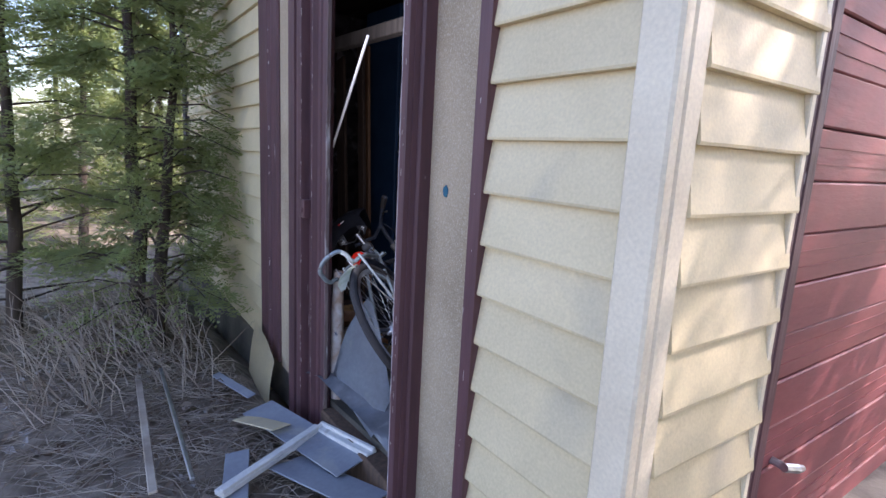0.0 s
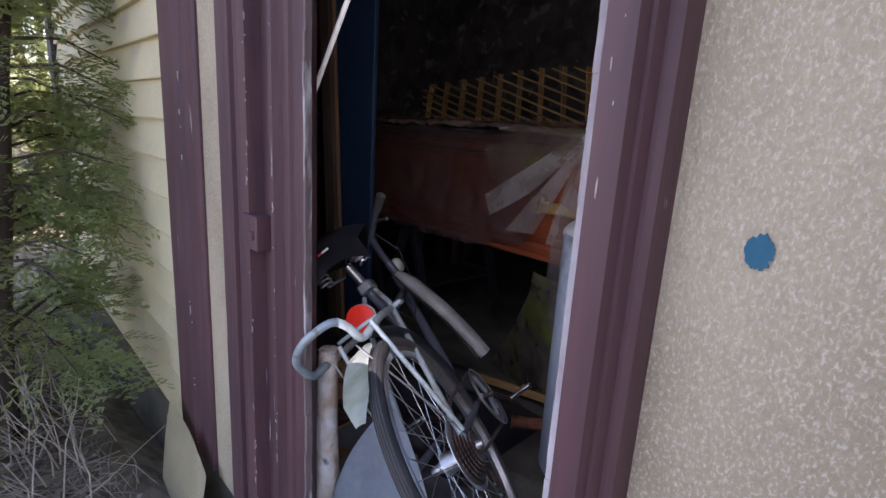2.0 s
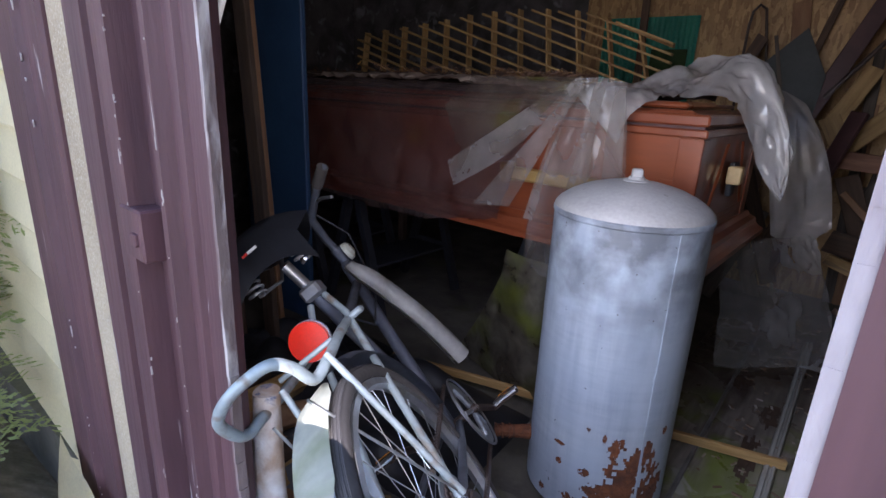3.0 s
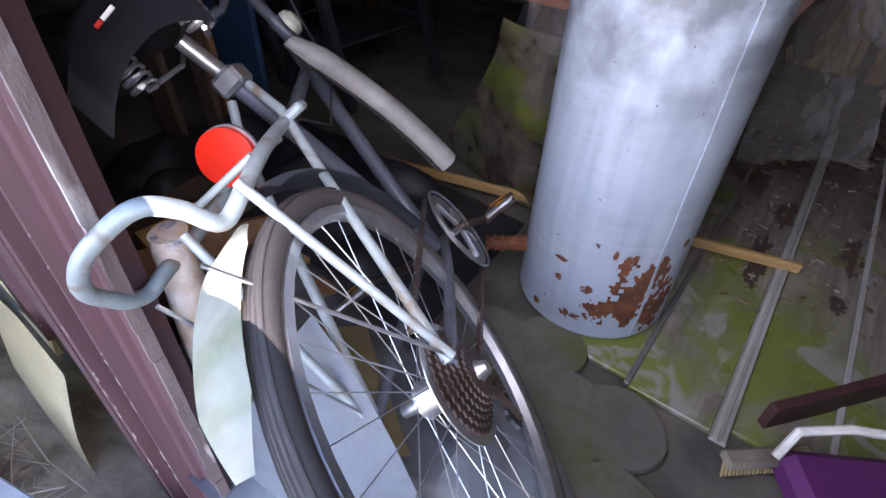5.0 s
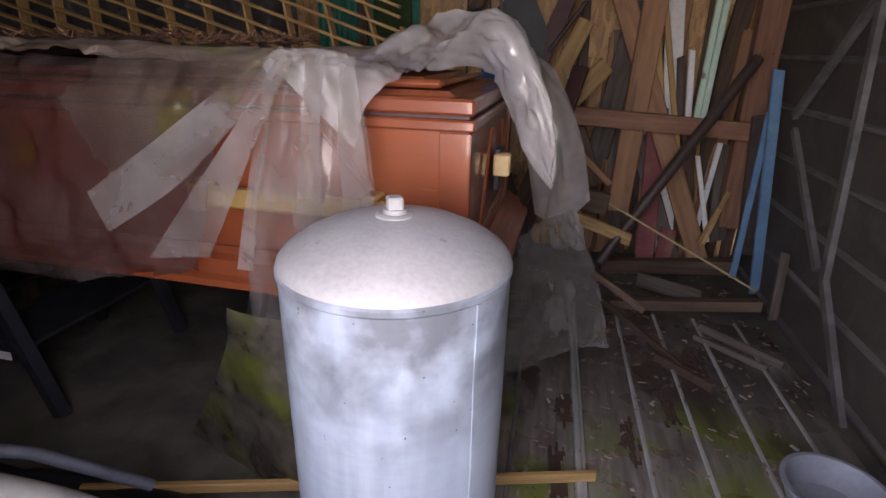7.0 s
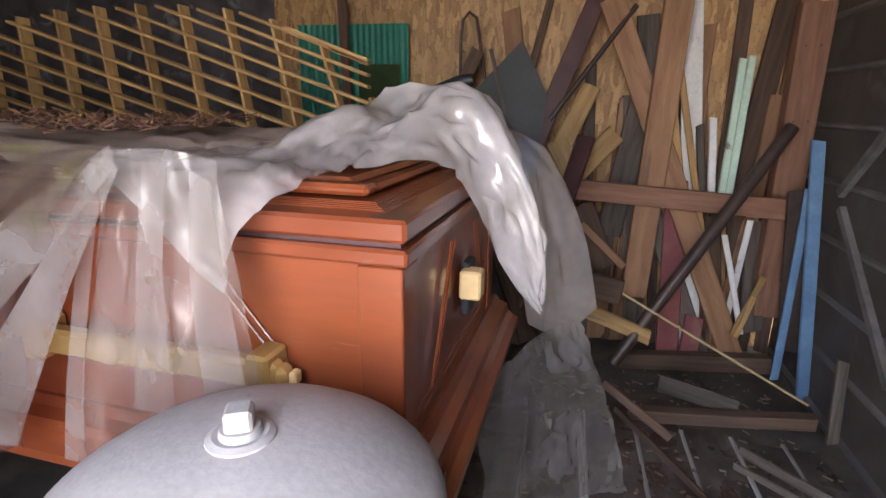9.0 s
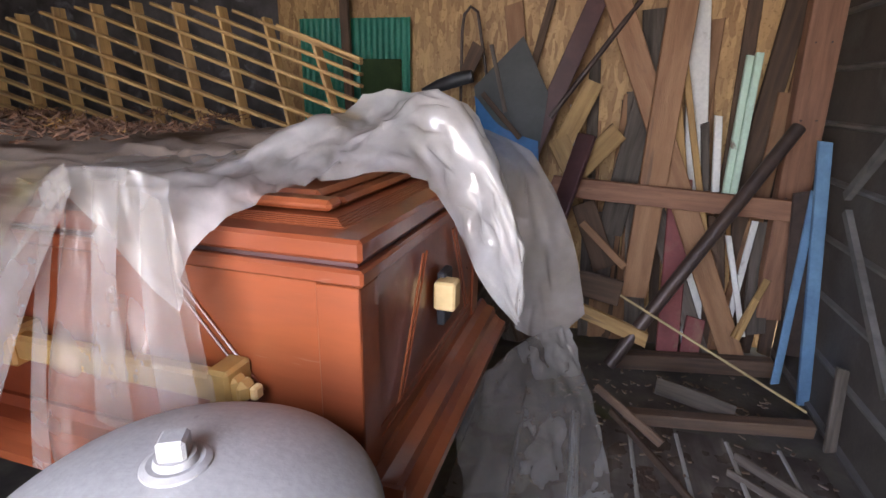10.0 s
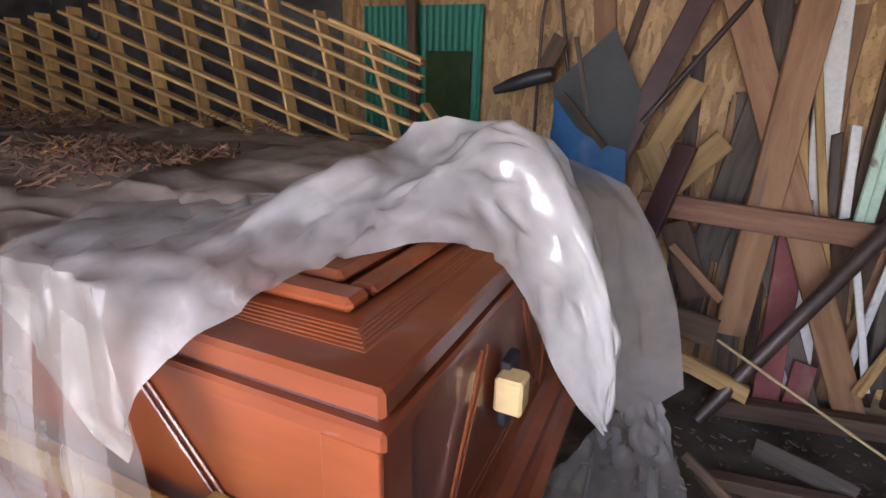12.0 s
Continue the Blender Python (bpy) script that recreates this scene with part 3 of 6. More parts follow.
door = thing("garage_door", "dull red boarded garage door with steel-ribbed inner side", "garage door", SIDE, kind="structure")
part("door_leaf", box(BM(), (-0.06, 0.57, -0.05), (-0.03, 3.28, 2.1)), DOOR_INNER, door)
for k in range(17):
    z = -0.05 + 0.127 * k
    part("board", box(BM(), (-0.03, 0.57, z), (-0.010 - 0.004 * (k % 2), 3.28, z + 0.124), 0.004), RED_DOOR, door)
    if k % 2:
        for dz in (0.04, 0.08):
            part("groove_bead", box(BM(), (-0.016, 0.57, z + dz), (-0.0115, 3.28, z + dz + 0.004)), RED_DOOR, door)
facade("garage_door_jamb", box(box(BM(), (-0.07, 0.52, -0.25), (0.010, 0.565, 2.2), 0.004), (-0.02, 0.502, -0.25), (0.008, 0.518, 2.2), 0.002), BROWN, "peeling brown garage door jamb", "door frame", SIDE)
facade("siding_channel", box(BM(), (-0.02, 0.478, -0.25), (0.011, 0.501, 2.2), 0.003), WHITE_TRIM, "cream vinyl channel ending the siding", "trim", SIDE)
facade("wall_above_garage_door", box(BM(), (-0.07, 0.57, 2.1), (0.0, 3.45, 2.45)), CREAM, "cream wall above the garage door", m=SIDE)

# ---- inner side of the garage door ----
STRIP_DARK = material("dull_grey_steel", (0.20, 0.19, 0.18), (0.12, 0.115, 0.11), 10.0, 0.5, 0.2, 70, metal=0.3)
for k in range(9):
    prism(b := BM(), [(-0.075, 0.03 + 0.215 * k), (-0.06, 0.022 + 0.215 * k), (-0.06, 0.048 + 0.215 * k), (-0.075, 0.04 + 0.215 * k)], 0, 1, "y")
    ob = part("rib", b, STRIP_DARK, door)
    ob.scale, ob.location = (1, 2.70, 1), (0, 0.57, 0)


def flat_bar(p, q, w=0.034):
    """A pressed steel strap between two points (y, z) on the inner side of the door."""
    d = Vector((0, q[0] - p[0], q[1] - p[1]))
    n = Vector((0, -d.z, d.y)).normalized() * w / 2
    bm = BM()
    lo = [Vector((-0.098, *p)) + n, Vector((-0.098, *p)) - n, Vector((-0.098, *q)) - n, Vector((-0.098, *q)) + n]
    a, b = [bm.verts.new(v) for v in lo], [bm.verts.new(v + Vector((0.022, 0, 0))) for v in lo]
    bm.faces.new(a), bm.faces.new(b[::-1])
    for i in range(4):
        bm.faces.new((a[(i + 1) % 4], a[i], b[i], b[(i + 1) % 4]))
    bmesh.ops.recalc_face_normals(bm, faces=bm.faces)
    part("strut", bm, STRIP_DARK, door, "grey pressed steel strut")


flat_bar((2.42, 1.55), (2.21, 0.35))
flat_bar((2.207, 0.351), (1.834, -0.03))
flat_bar((2.10, 1.62), (2.83, 0.87))
flat_bar((2.80, 0.82), (2.28, 0.37), 0.028)
handle = part("handle", tube(tube(BM(), [(-0.012, 0.67, 0.35), (0.03, 0.67, 0.345)], 0.011), [(0.025, 0.655, 0.352), (0.038, 0.70, 0.342), (0.038, 0.74, 0.33)], [0.012, 0.013, 0.009]), CHROME, door, "chrome lever handle")

# ---- floor panels ----
PANELS = Matrix.Translation((-0.80, 0.78, 0.0)) @ Matrix.Rotation(radians(-2.2), 4, "Z")
deck = thing("floor_panels", "mossy green and grey panels laid over the shed floor", "floor panel", PANELS, kind="structure")
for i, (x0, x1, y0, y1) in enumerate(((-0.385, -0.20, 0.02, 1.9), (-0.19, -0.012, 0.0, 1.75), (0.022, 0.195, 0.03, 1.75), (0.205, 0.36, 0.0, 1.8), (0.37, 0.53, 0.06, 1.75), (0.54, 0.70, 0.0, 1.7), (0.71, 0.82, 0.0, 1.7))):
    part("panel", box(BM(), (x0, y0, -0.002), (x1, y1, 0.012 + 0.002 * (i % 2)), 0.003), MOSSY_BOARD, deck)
bm = prism(BM(), [(-0.012, 0.012), (-0.008, 0.026), (0.001, 0.028), (0.003, 0.018), (0.008, 0.018), (0.010, 0.028), (0.018, 0.026), (0.022, 0.012)], -0.02, 1.75, "y")
part("joint_strip", bm, STRIP, deck, "pale aluminium joint strip")
for x in (-0.195, 0.20, 0.365, 0.535, 0.705):
    part("joint_strip", box(BM(), (x - 0.007, 0.0, 0.0), (x + 0.007, 1.72, 0.019), 0.003), STRIP_DARK if x < 0 else STRIP, deck)

# ---- water tank ----
tank = thing("water_tank", "pale galvanised steel water cylinder with rust at its foot", "tank", pose(-1.183, 1.03, 0.012))
R_T = 0.186
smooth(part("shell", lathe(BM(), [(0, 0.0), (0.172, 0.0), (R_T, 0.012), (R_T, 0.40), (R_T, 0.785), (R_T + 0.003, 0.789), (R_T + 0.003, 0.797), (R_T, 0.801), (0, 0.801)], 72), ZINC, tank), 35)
smooth(part("dome", lathe(BM(), [(R_T + 0.001, 0.801), (R_T, 0.806), (0.176, 0.818), (0.15, 0.836), (0.115, 0.852), (0.07, 0.864), (0.03, 0.869), (0, 0.870)], 72), STEEL_TOP, tank, "domed pale grey steel top"), 60)
smooth(part("boss", lathe(BM(), [(0.032, 0.864), (0.031, 0.871), (0.025, 0.874), (0.02, 0.873), (0.018, 0.880), (0, 0.880)], 28), STEEL_TOP, tank, "round threaded boss"), 30)
plug = part("plug", box(BM(), (-0.0125, -0.0125, 0.876), (0.0125, 0.0125, 0.899), 0.003), STEEL_TOP, tank, "square pipe plug")
plug.rotation_euler = (0, 0, radians(24))
plug.location = (0.0, 0.0, 0.0)
bm = BM()
for i in range(40):
    z = 0.015 + 0.77 * i / 40
    a = radians(-38) + 0.012 * noise.noise(Vector((z * 7, 0, 0)))
    box(bm, (R_T - 0.003, -0.0035, z), (R_T + 0.0022, 0.0035, z + 0.0195), m=Matrix.Rotation(a, 4, "Z"))
part("weld_seam", bm, ZINC, tank, "raised vertical weld seam")


def rust_patch(a0, z0, w, h, seed):
    """A ragged raised scab of rust on the curved shell."""
    bm = BM()
    n = 26
    grid = {}
    for i in range(n + 1):
        for j in range(n + 1):
            u, v = i / n * 2 - 1, j / n * 2 - 1
            f = 1 - (u * u + v * v) + 1.1 * noise.noise(Vector((u * 2.3 + seed, v * 2.3, seed * 3.1))) + 0.7 * noise.noise(Vector((u * 7, v * 7 + seed, 1)))
            if f > 0.32:
                a, r = a0 + u * w / R_T, R_T + 0.0012 + 0.0014 * abs(noise.noise(Vector((u * 9, v * 9, seed))))
                grid[i, j] = bm.verts.new((r * math.cos(a), r * math.sin(a), z0 + v * h))
    for i, j in list(grid):
        q = [grid.get(k) for k in ((i, j), (i + 1, j), (i + 1, j + 1), (i, j + 1))]
        if all(q):
            bm.faces.new(q)
    bmesh.ops.delete(bm, geom=[v for v in bm.verts if not v.link_faces], context="VERTS")
    bmesh.ops.solidify(bm, geom=bm.faces[:], thickness=0.0015)
    part("rust_patch", bm, RUST, tank, "flaking brown rust")


rust_patch(radians(-52), 0.13, 0.075, 0.085, 2.0)
rust_patch(radians(-38), 0.20, 0.05, 0.10, 5.3)
rust_patch(radians(-72), 0.10, 0.035, 0.035, 8.1)
rust_patch(radians(-60), 0.24, 0.02, 0.03, 11.7)
rust_patch(radians(-115), 0.045, 0.012, 0.012, 14.2)
rust_patch(radians(-25), 0.10, 0.05, 0.08, 17.9)
for k in range(16):   # spatter round the large scabs
    rust_patch(radians(-20 - 5.5 * k + 9 * math.sin(k * 2.3)), 0.17 + 0.11 * math.sin(k * 1.7), 0.006 + 0.004 * (k % 4), 0.006 + 0.005 * (k % 3), 21.0 + 2.7 * k)
stub = part("pipe_stub", tube(BM(), [(-0.16, -0.09, 0.13), (-0.245, -0.154, 0.13)], [0.022, 0.014], 12), RUST, tank, "corroded copper pipe stub")
for i in range(6):
    part("ring", tube(BM(), [(-0.20 - 0.008 * i, -0.12 - 0.006 * i, 0.13), (-0.205 - 0.008 * i, -0.1237 - 0.006 * i, 0.13)], 0.022 if i % 2 else 0.019, 12), RUST, stub)

# ---- casket ----
W, L = 0.66, 2.1
CASKET = Matrix.Translation((-1.085, 1.25, 0.0)) @ Matrix.Rotation(radians(-4.5), 4, "Z")
casket = thing("casket", "reddish varnished wooden casket with brass-coloured handles", "casket", CASKET)
part("body", box(BM(), (-L + 0.012, 0.012, 0.655), (-0.012, W - 0.012, 0.984), 0.002), MAHOGANY, casket)
for x0, x1, y0, y1 in ((-0.07, -0.006, 0.006, 0.0115), (-L + 0.006, -L + 0.07, 0.006, 0.0115), (-0.0115, -0.006, 0.006, 0.06), (-0.0115, -0.006, W - 0.06, W - 0.006)):
    part("corner_board", box(BM(), (x0, y0, 0.69), (x1, y1, 0.975), 0.0015), MAHOGANY, casket)


part("top_moulding", box(BM(), (-L, 0, 0.978), (0.0, W, 1.0), 0.004), MAHOGANY, casket)
# recessed rail in dark maroon: the shade under the lid is put into its colour
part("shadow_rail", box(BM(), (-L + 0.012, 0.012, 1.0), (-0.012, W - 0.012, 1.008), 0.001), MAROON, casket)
lid = part("lid", box(BM(), (-L + 0.002, 0.002, 1.008), (-0.002, W - 0.002, 1.038), 0.005), MAHOGANY, casket)
for i in range(6):
    k = 0.046 + 0.0044 * i
    part("flute", box(BM(), (-L + k, k, 1.037 + 0.0016 * i), (-k, W - k, 1.0386 + 0.0016 * i), 0.0006), MAHOGANY, lid)
part("bead", box(BM(), (-L + 0.085, 0.080, 1.050), (-0.085, 0.118, 1.066), 0.006), MAHOGANY, lid)
part("bead", box(BM(), (-0.120, 0.125, 1.050), (-0.085, W - 0.08, 1.062), 0.006), MAHOGANY, lid)
part("top_panel", box(BM(), (-L + 0.13, 0.13, 1.050), (-0.13, W - 0.13, 1.068), 0.008), MAHOGANY, lid)
base = BM()
prism(base, [(-0.058, 0.615), (-0.058, 0.632), (-0.042, 0.640), (-0.030, 0.652), (-0.026, 0.668), (-0.006, 0.676), (0.004, 0.690), (0.012, 0.690), (0.012, 0.615)], -L - 0.05, 0.05, "x")
part("base_moulding", base, MAHOGANY, casket, "deep moulded base rail")
base = BM()
prism(base, [(0.058, 0.615), (0.058, 0.632), (0.042, 0.640), (0.030, 0.652), (0.026, 0.668), (0.006, 0.676), (-0.004, 0.690), (-0.012, 0.690), (-0.012, 0.615)], -0.055, W + 0.055, "y")
part("base_moulding", base, MAHOGANY, casket, "deep moulded base rail")
part("base_board", box(BM(), (-L, 0.0, 0.617), (-0.02, W, 0.656)), MAHOGANY, casket)


def fillet(p, q):
    return tube(BM(), [p, q], 0.0022, 6)


for dy in (0, 0.018):
    part("fillet", fillet((-0.004, 0.235 + dy, 0.955), (-0.004, 0.12 + dy, 0.745)), MAHOGANY, casket)
    part("fillet", fillet((-0.004, W - 0.235 - dy, 0.955), (-0.004, W - 0.12 - dy, 0.745)), MAHOGANY, casket)
    part("fillet", fillet((-0.30 - dy, 0.009, 0.965), (-0.165 - dy, 0.009, 0.80)), MAHOGANY, casket)
    part("fillet", fillet((-0.012, 0.05, 0.715 + dy), (-0.012, W - 0.05, 0.715 + dy)), MAHOGANY, casket)
plate = part("end_handle", box(BM(), (-0.006, 0.315, 0.79), (0.010, 0.365, 0.895), 0.003), BLACK_PLASTIC, casket, "dark plate of the end handle")
part("block", box(BM(), (-0.004, 0.288, 0.832), (0.036, 0.328, 0.886), 0.004), PALE_WOOD, plate, "pale square handle block")
bar = part("side_handle", box(BM(), (-0.62, -0.035, 0.795), (-0.175, -0.008, 0.838), 0.006), BRASS, casket, "long brass-coloured bar handle")
for x in (-0.20, -0.60):
    part("bracket", box(box(BM(), (x - 0.018, -0.042, 0.785), (x + 0.018, 0.012, 0.850), 0.005), (x + 0.018, -0.034, 0.80), (x + 0.038, -0.004, 0.832), 0.008), BRASS, bar)
part("end_block", box(BM(), (-0.162, -0.026, 0.805), (-0.150, -0.008, 0.825), 0.003), PALE_WOOD, bar)


# ---- what carries the casket ----
def sawhorse(m, label):
    th = thing("sawhorse", label, "sawhorse", m, group="sawhorses under the casket")
    part("top_bar", box(BM(), (-0.05, 0.0, 0.57), (0.05, 0.66, 0.615), 0.006), BLACK_PLASTIC, th)
    for y in (0.06, 0.60):
        for s in (-1, 1):
            bm = tube(BM(), [(s * 0.035, y, 0.57), (s * 0.20, y, 0.02)], 0.026, 4)
            part("leg", bm, BLACK_PLASTIC, th)
        part("brace", box(BM(), (-0.13, y - 0.012, 0.235), (0.13, y + 0.012, 0.275), 0.003), BLACK_PLASTIC, th)
    part("tray", box(BM(), (-0.12, 0.06, 0.235), (0.12, 0.60, 0.25), 0.003), BLACK_PLASTIC, th)
    return th


horse = sawhorse(Matrix.Translation((-2.58, 1.36, 0.0)) @ Matrix.Rotation(radians(-4.5), 4, "Z"), "black plastic sawhorse with a white label under the casket")
part("label_sticker", box(BM(), (0.065, 0.027, 0.225), (0.11, 0.031, 0.25)), WHITE_PRINT, horse, "small white label")
copy_thing(sawhorse(Matrix.Translation((-1.62, 1.38, 0.0)) @ Matrix.Rotation(radians(-4.5), 4, "Z"), "black plastic sawhorse under the casket"), Matrix.Translation((-3.0, 1.38, 0.0)))
bench = thing("storage_bench", "dark wooden bench loaded behind the casket", "bench", Matrix.Translation((-3.3, 2.06, 0.0)))
part("top", box(BM(), (0.0, 0.0, 1.03), (1.85, 0.5, 1.065), 0.004), GREY_PINE, bench)
for x in (0.05, 1.75):
    for y in (0.03, 0.43):
        part("leg", box(BM(), (x, y, 0.0), (x + 0.05, y + 0.05, 1.03), 0.003), GREY_PINE, bench)


# ---- polythene sheet ----
def spline(pts, t):
    n = len(pts) - 1
    i = min(int(t * n), n - 1)
    f = t * n - i
    p = [pts[max(0, min(n, i + k))] for k in (-1, 0, 1, 2)]
    return 0.5 * (2 * p[1] + (p[2] - p[0]) * f + (2 * p[0] - 5 * p[1] + 4 * p[2] - p[3]) * f * f + (3 * p[1] - p[0] - 3 * p[2] + p[3]) * f ** 3)


def facet(x, y, seed):
    """Random heights on a triangle lattice with flat facets between them: sharp creases, plane pieces."""
    def h(i, j):
        return math.sin(i * 127.1 + j * 311.7 + seed * 74.7) * 43758.5453 % 1.0 - 0.5
    k = (x + y) * 0.366
    i, j = math.floor(x + k), math.floor(y + k)
    a, b = x + k - i, y + k - j
    if a > b:
        return h(i, j) * (1 - a) + h(i + 1, j) * (a - b) + h(i + 1, j + 1) * b
    return h(i, j) * (1 - b) + h(i, j + 1) * (b - a) + h(i + 1, j + 1) * a


def loft(bm, curves, nu, nv, wrinkle=0.01, freq=9.0, pleat=0.0, pleats=7, seed=0.0, long=1.0, crisp=0.0):
    """A creased sheet through curves of control points: u along each, v from one to the next; crisp: flat facets of uneven size."""
    curves = [[Vector(p) for p in c] for c in curves]
    rows, rr = [], random.Random(int(seed * 10) + nu)
    for j in range(nv + 1):
        row = []
        for i in range(nu + 1):
            u, v = i / nu, j / nv
            if crisp:
                u += rr.uniform(-0.42, 0.42) / nu * (0 < i < nu)
                v += rr.uniform(-0.42, 0.42) / nv * (0 < j < nv)
            row.append(spline([spline(c, u) for c in curves], v))
        rows.append(row)
    lu = sum((p - q).length for c in curves for p, q in zip(c, c[1:])) / len(curves)
    lv = sum((curves[k + 1][i] - curves[k][i]).length for k in range(len(curves) - 1) for i in range(len(curves[0]))) / len(curves[0])
    out = []
    for j in range(nv + 1):
        r = []
        for i in range(nu + 1):
            a = rows[j][min(i + 1, nu)] - rows[j][max(i - 1, 0)]
            b = rows[min(j + 1, nv)][i] - rows[max(j - 1, 0)][i]
            n = a.cross(b)
            n = n.normalized() if n.length > 1e-9 else Vector((0, -1, 0))
            x, y = i / nu * lu * freq / long, j / nv * lv * freq
            x += 0.6 * noise.noise(Vector((x * 0.7, y * 0.7, seed)))
            y += 0.6 * noise.noise(Vector((x * 0.7, y * 0.7, seed + 9)))
            d = wrinkle * (1.8 * facet(x, y, seed) + 0.6 * facet(x * 2.1 + 5, y * 2.1, seed + 3))
            if crisp:
                d = wrinkle * rr.uniform(-1, 1)
            if pleat:
                d += pleat * (1 - 2 * abs(math.sin(pleats * math.pi * (i / nu) + 2.4 * noise.noise(Vector((j / nv * 1.5, i / nu * 3, seed)))))) * min(1.0, 0.25 + 1.5 * j / nv)
            r.append(bm.verts.new(rows[j][i] + n * d))
        out.append(r)
    for a, b in zip(out, out[1:]):
        for i in range(nu):
            q = (a[i], a[i + 1], b[i + 1], b[i])
            if crisp and rr.random() < 0.3:
                k = rr.randrange(2)
                bm.faces.new((q[k], q[k + 1], q[k + 2])), bm.faces.new((q[k], q[k + 2], q[(k + 3) % 4]))
            else:
                bm.faces.new(q)
    if crisp:   # folds run on through neighbouring edges; the rest stays soft
        fold = bm.edges.layers.float.new("crease_edge")
        for e in bm.edges:
            m = (e.verts[0].co + e.verts[1].co) * 7
            way = (e.verts[1].co - e.verts[0].co).normalized()
            f = noise.noise(m + Vector((seed, 0, 0)) + way * 0.8)
            e[fold] = crisp if f > -0.03 or e.is_boundary else 0.0
    return bm


def film(name, bm, mat, label="", levels=2):
    """A soft sheet with sharp folds where its edges are creased."""
    ob = smooth(part(name, bm, mat, sheet, label), 180)
    sub = ob.modifiers.new("soft", "SUBSURF")
    sub.levels = sub.render_levels = levels
    return ob


def ragged(bm, keep):
    """Tears away the faces whose middle fails the test."""
    bmesh.ops.delete(bm, geom=[f for f in bm.faces if not keep(f.calc_center_median())], context="FACES")
    return bm


sheet = thing("polythene_sheet", "crumpled translucent polythene sheet draped over the casket", "plastic sheet")
LOW = [(-1.30, 1.19, 0.95), (-1.275, 1.205, 1.03), (-1.235, 1.265, 1.074), (-1.222, 1.345, 1.082), (-1.18, 1.44, 1.084), (-1.085, 1.50, 1.080), (-1.043, 1.57, 1.0), (-0.985, 1.59, 0.87), (-0.918, 1.60, 0.79)]
MID = [(-1.42, 1.20, 1.06), (-1.38, 1.235, 1.09), (-1.31, 1.30, 1.10), (-1.26, 1.40, 1.115), (-1.20, 1.50, 1.125), (-1.115, 1.56, 1.145), (-1.015, 1.60, 1.06), (-0.950, 1.605, 0.92), (-0.917, 1.602, 0.797)]
CREST = [(-1.50, 1.25, 1.10), (-1.43, 1.31, 1.10), (-1.35, 1.38, 1.105), (-1.255, 1.48, 1.172), (-1.19, 1.585, 1.150), (-1.10, 1.61, 1.205), (-1.0, 1.61, 1.125), (-0.919, 1.61, 0.942), (-0.916, 1.605, 0.80)]
BACK = [(-1.55, 1.44, 1.10), (-1.47, 1.49, 1.10), (-1.38, 1.53, 1.11), (-1.29, 1.58, 1.14), (-1.215, 1.65, 1.205), (-1.045, 1.66, 1.20), (-0.985, 1.66, 1.10), (-0.930, 1.64, 0.945), (-0.92, 1.61, 0.81)]
film("ridge", loft(BM(), [LOW, MID, CREST, BACK], 40, 14, 0.0075, seed=1.0, crisp=1.0), PLASTIC, "", 1)
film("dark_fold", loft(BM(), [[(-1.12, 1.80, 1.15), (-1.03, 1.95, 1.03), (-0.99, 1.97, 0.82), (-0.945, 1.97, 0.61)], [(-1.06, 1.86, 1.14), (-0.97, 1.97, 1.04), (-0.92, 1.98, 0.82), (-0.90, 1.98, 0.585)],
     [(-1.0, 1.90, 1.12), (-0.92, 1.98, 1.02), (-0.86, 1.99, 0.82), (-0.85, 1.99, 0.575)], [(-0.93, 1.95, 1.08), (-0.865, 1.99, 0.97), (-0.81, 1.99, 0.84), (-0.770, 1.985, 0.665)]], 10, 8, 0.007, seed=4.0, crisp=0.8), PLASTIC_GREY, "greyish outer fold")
film("hanging_corner", loft(BM(), [[(-1.03, 1.60, 0.62), (-1.02, 1.62, 0.40), (-1.0, 1.66, 0.17)], [(-0.95, 1.78, 0.63), (-0.90, 1.78, 0.40), (-0.87, 1.80, 0.16)], [(-0.87, 1.95, 0.62), (-0.79, 1.90, 0.40), (-0.75, 1.90, 0.16)], [(-0.81, 2.0, 0.63), (-0.72, 1.97, 0.40), (-0.645, 1.955, 0.13)]], 24, 22, 0.0085, seed=6.0, crisp=1.0), CLEAR_SHEET, "clear hanging corner with bright creases", 1)
film("gathered_fold", loft(BM(), [[(-1.45, 1.205, 1.115), (-1.41, 1.200, 1.12), (-1.35, 1.198, 1.12), (-1.295, 1.195, 1.11)], [(-1.47, 1.190, 1.0), (-1.41, 1.186, 1.0), (-1.34, 1.184, 1.0), (-1.275, 1.182, 1.0)],
     [(-1.515, 1.185, 0.85), (-1.44, 1.180, 0.85), (-1.35, 1.178, 0.85), (-1.258, 1.176, 0.85)], [(-1.545, 1.185, 0.72), (-1.46, 1.180, 0.70), (-1.36, 1.178, 0.70), (-1.248, 1.176, 0.70)], [(-1.56, 1.21, 0.56), (-1.49, 1.20, 0.52), (-1.40, 1.20, 0.52), (-1.27, 1.20, 0.55)]], 18, 12, 0.004, 8.0, 0.006, 4, 2.0, crisp=0.8), FOLD_FILM)


def ribbon(a, b, seed, mat=FOLD_FILM, wrinkle=0.0025):
    """A doubled straight band of the film between two edges."""
    a, b = [Vector(p) - Vector((0, 0.014, 0)) for p in a], [Vector(p) - Vector((0, 0.014, 0)) for p in b]
    mid = [(p + q) / 2 for p, q in zip(a, b)]
    part("folded_band", loft(BM(), [a, mid, b], 44, 12, wrinkle, 8.0, seed=seed, long=3.0), mat, sheet)


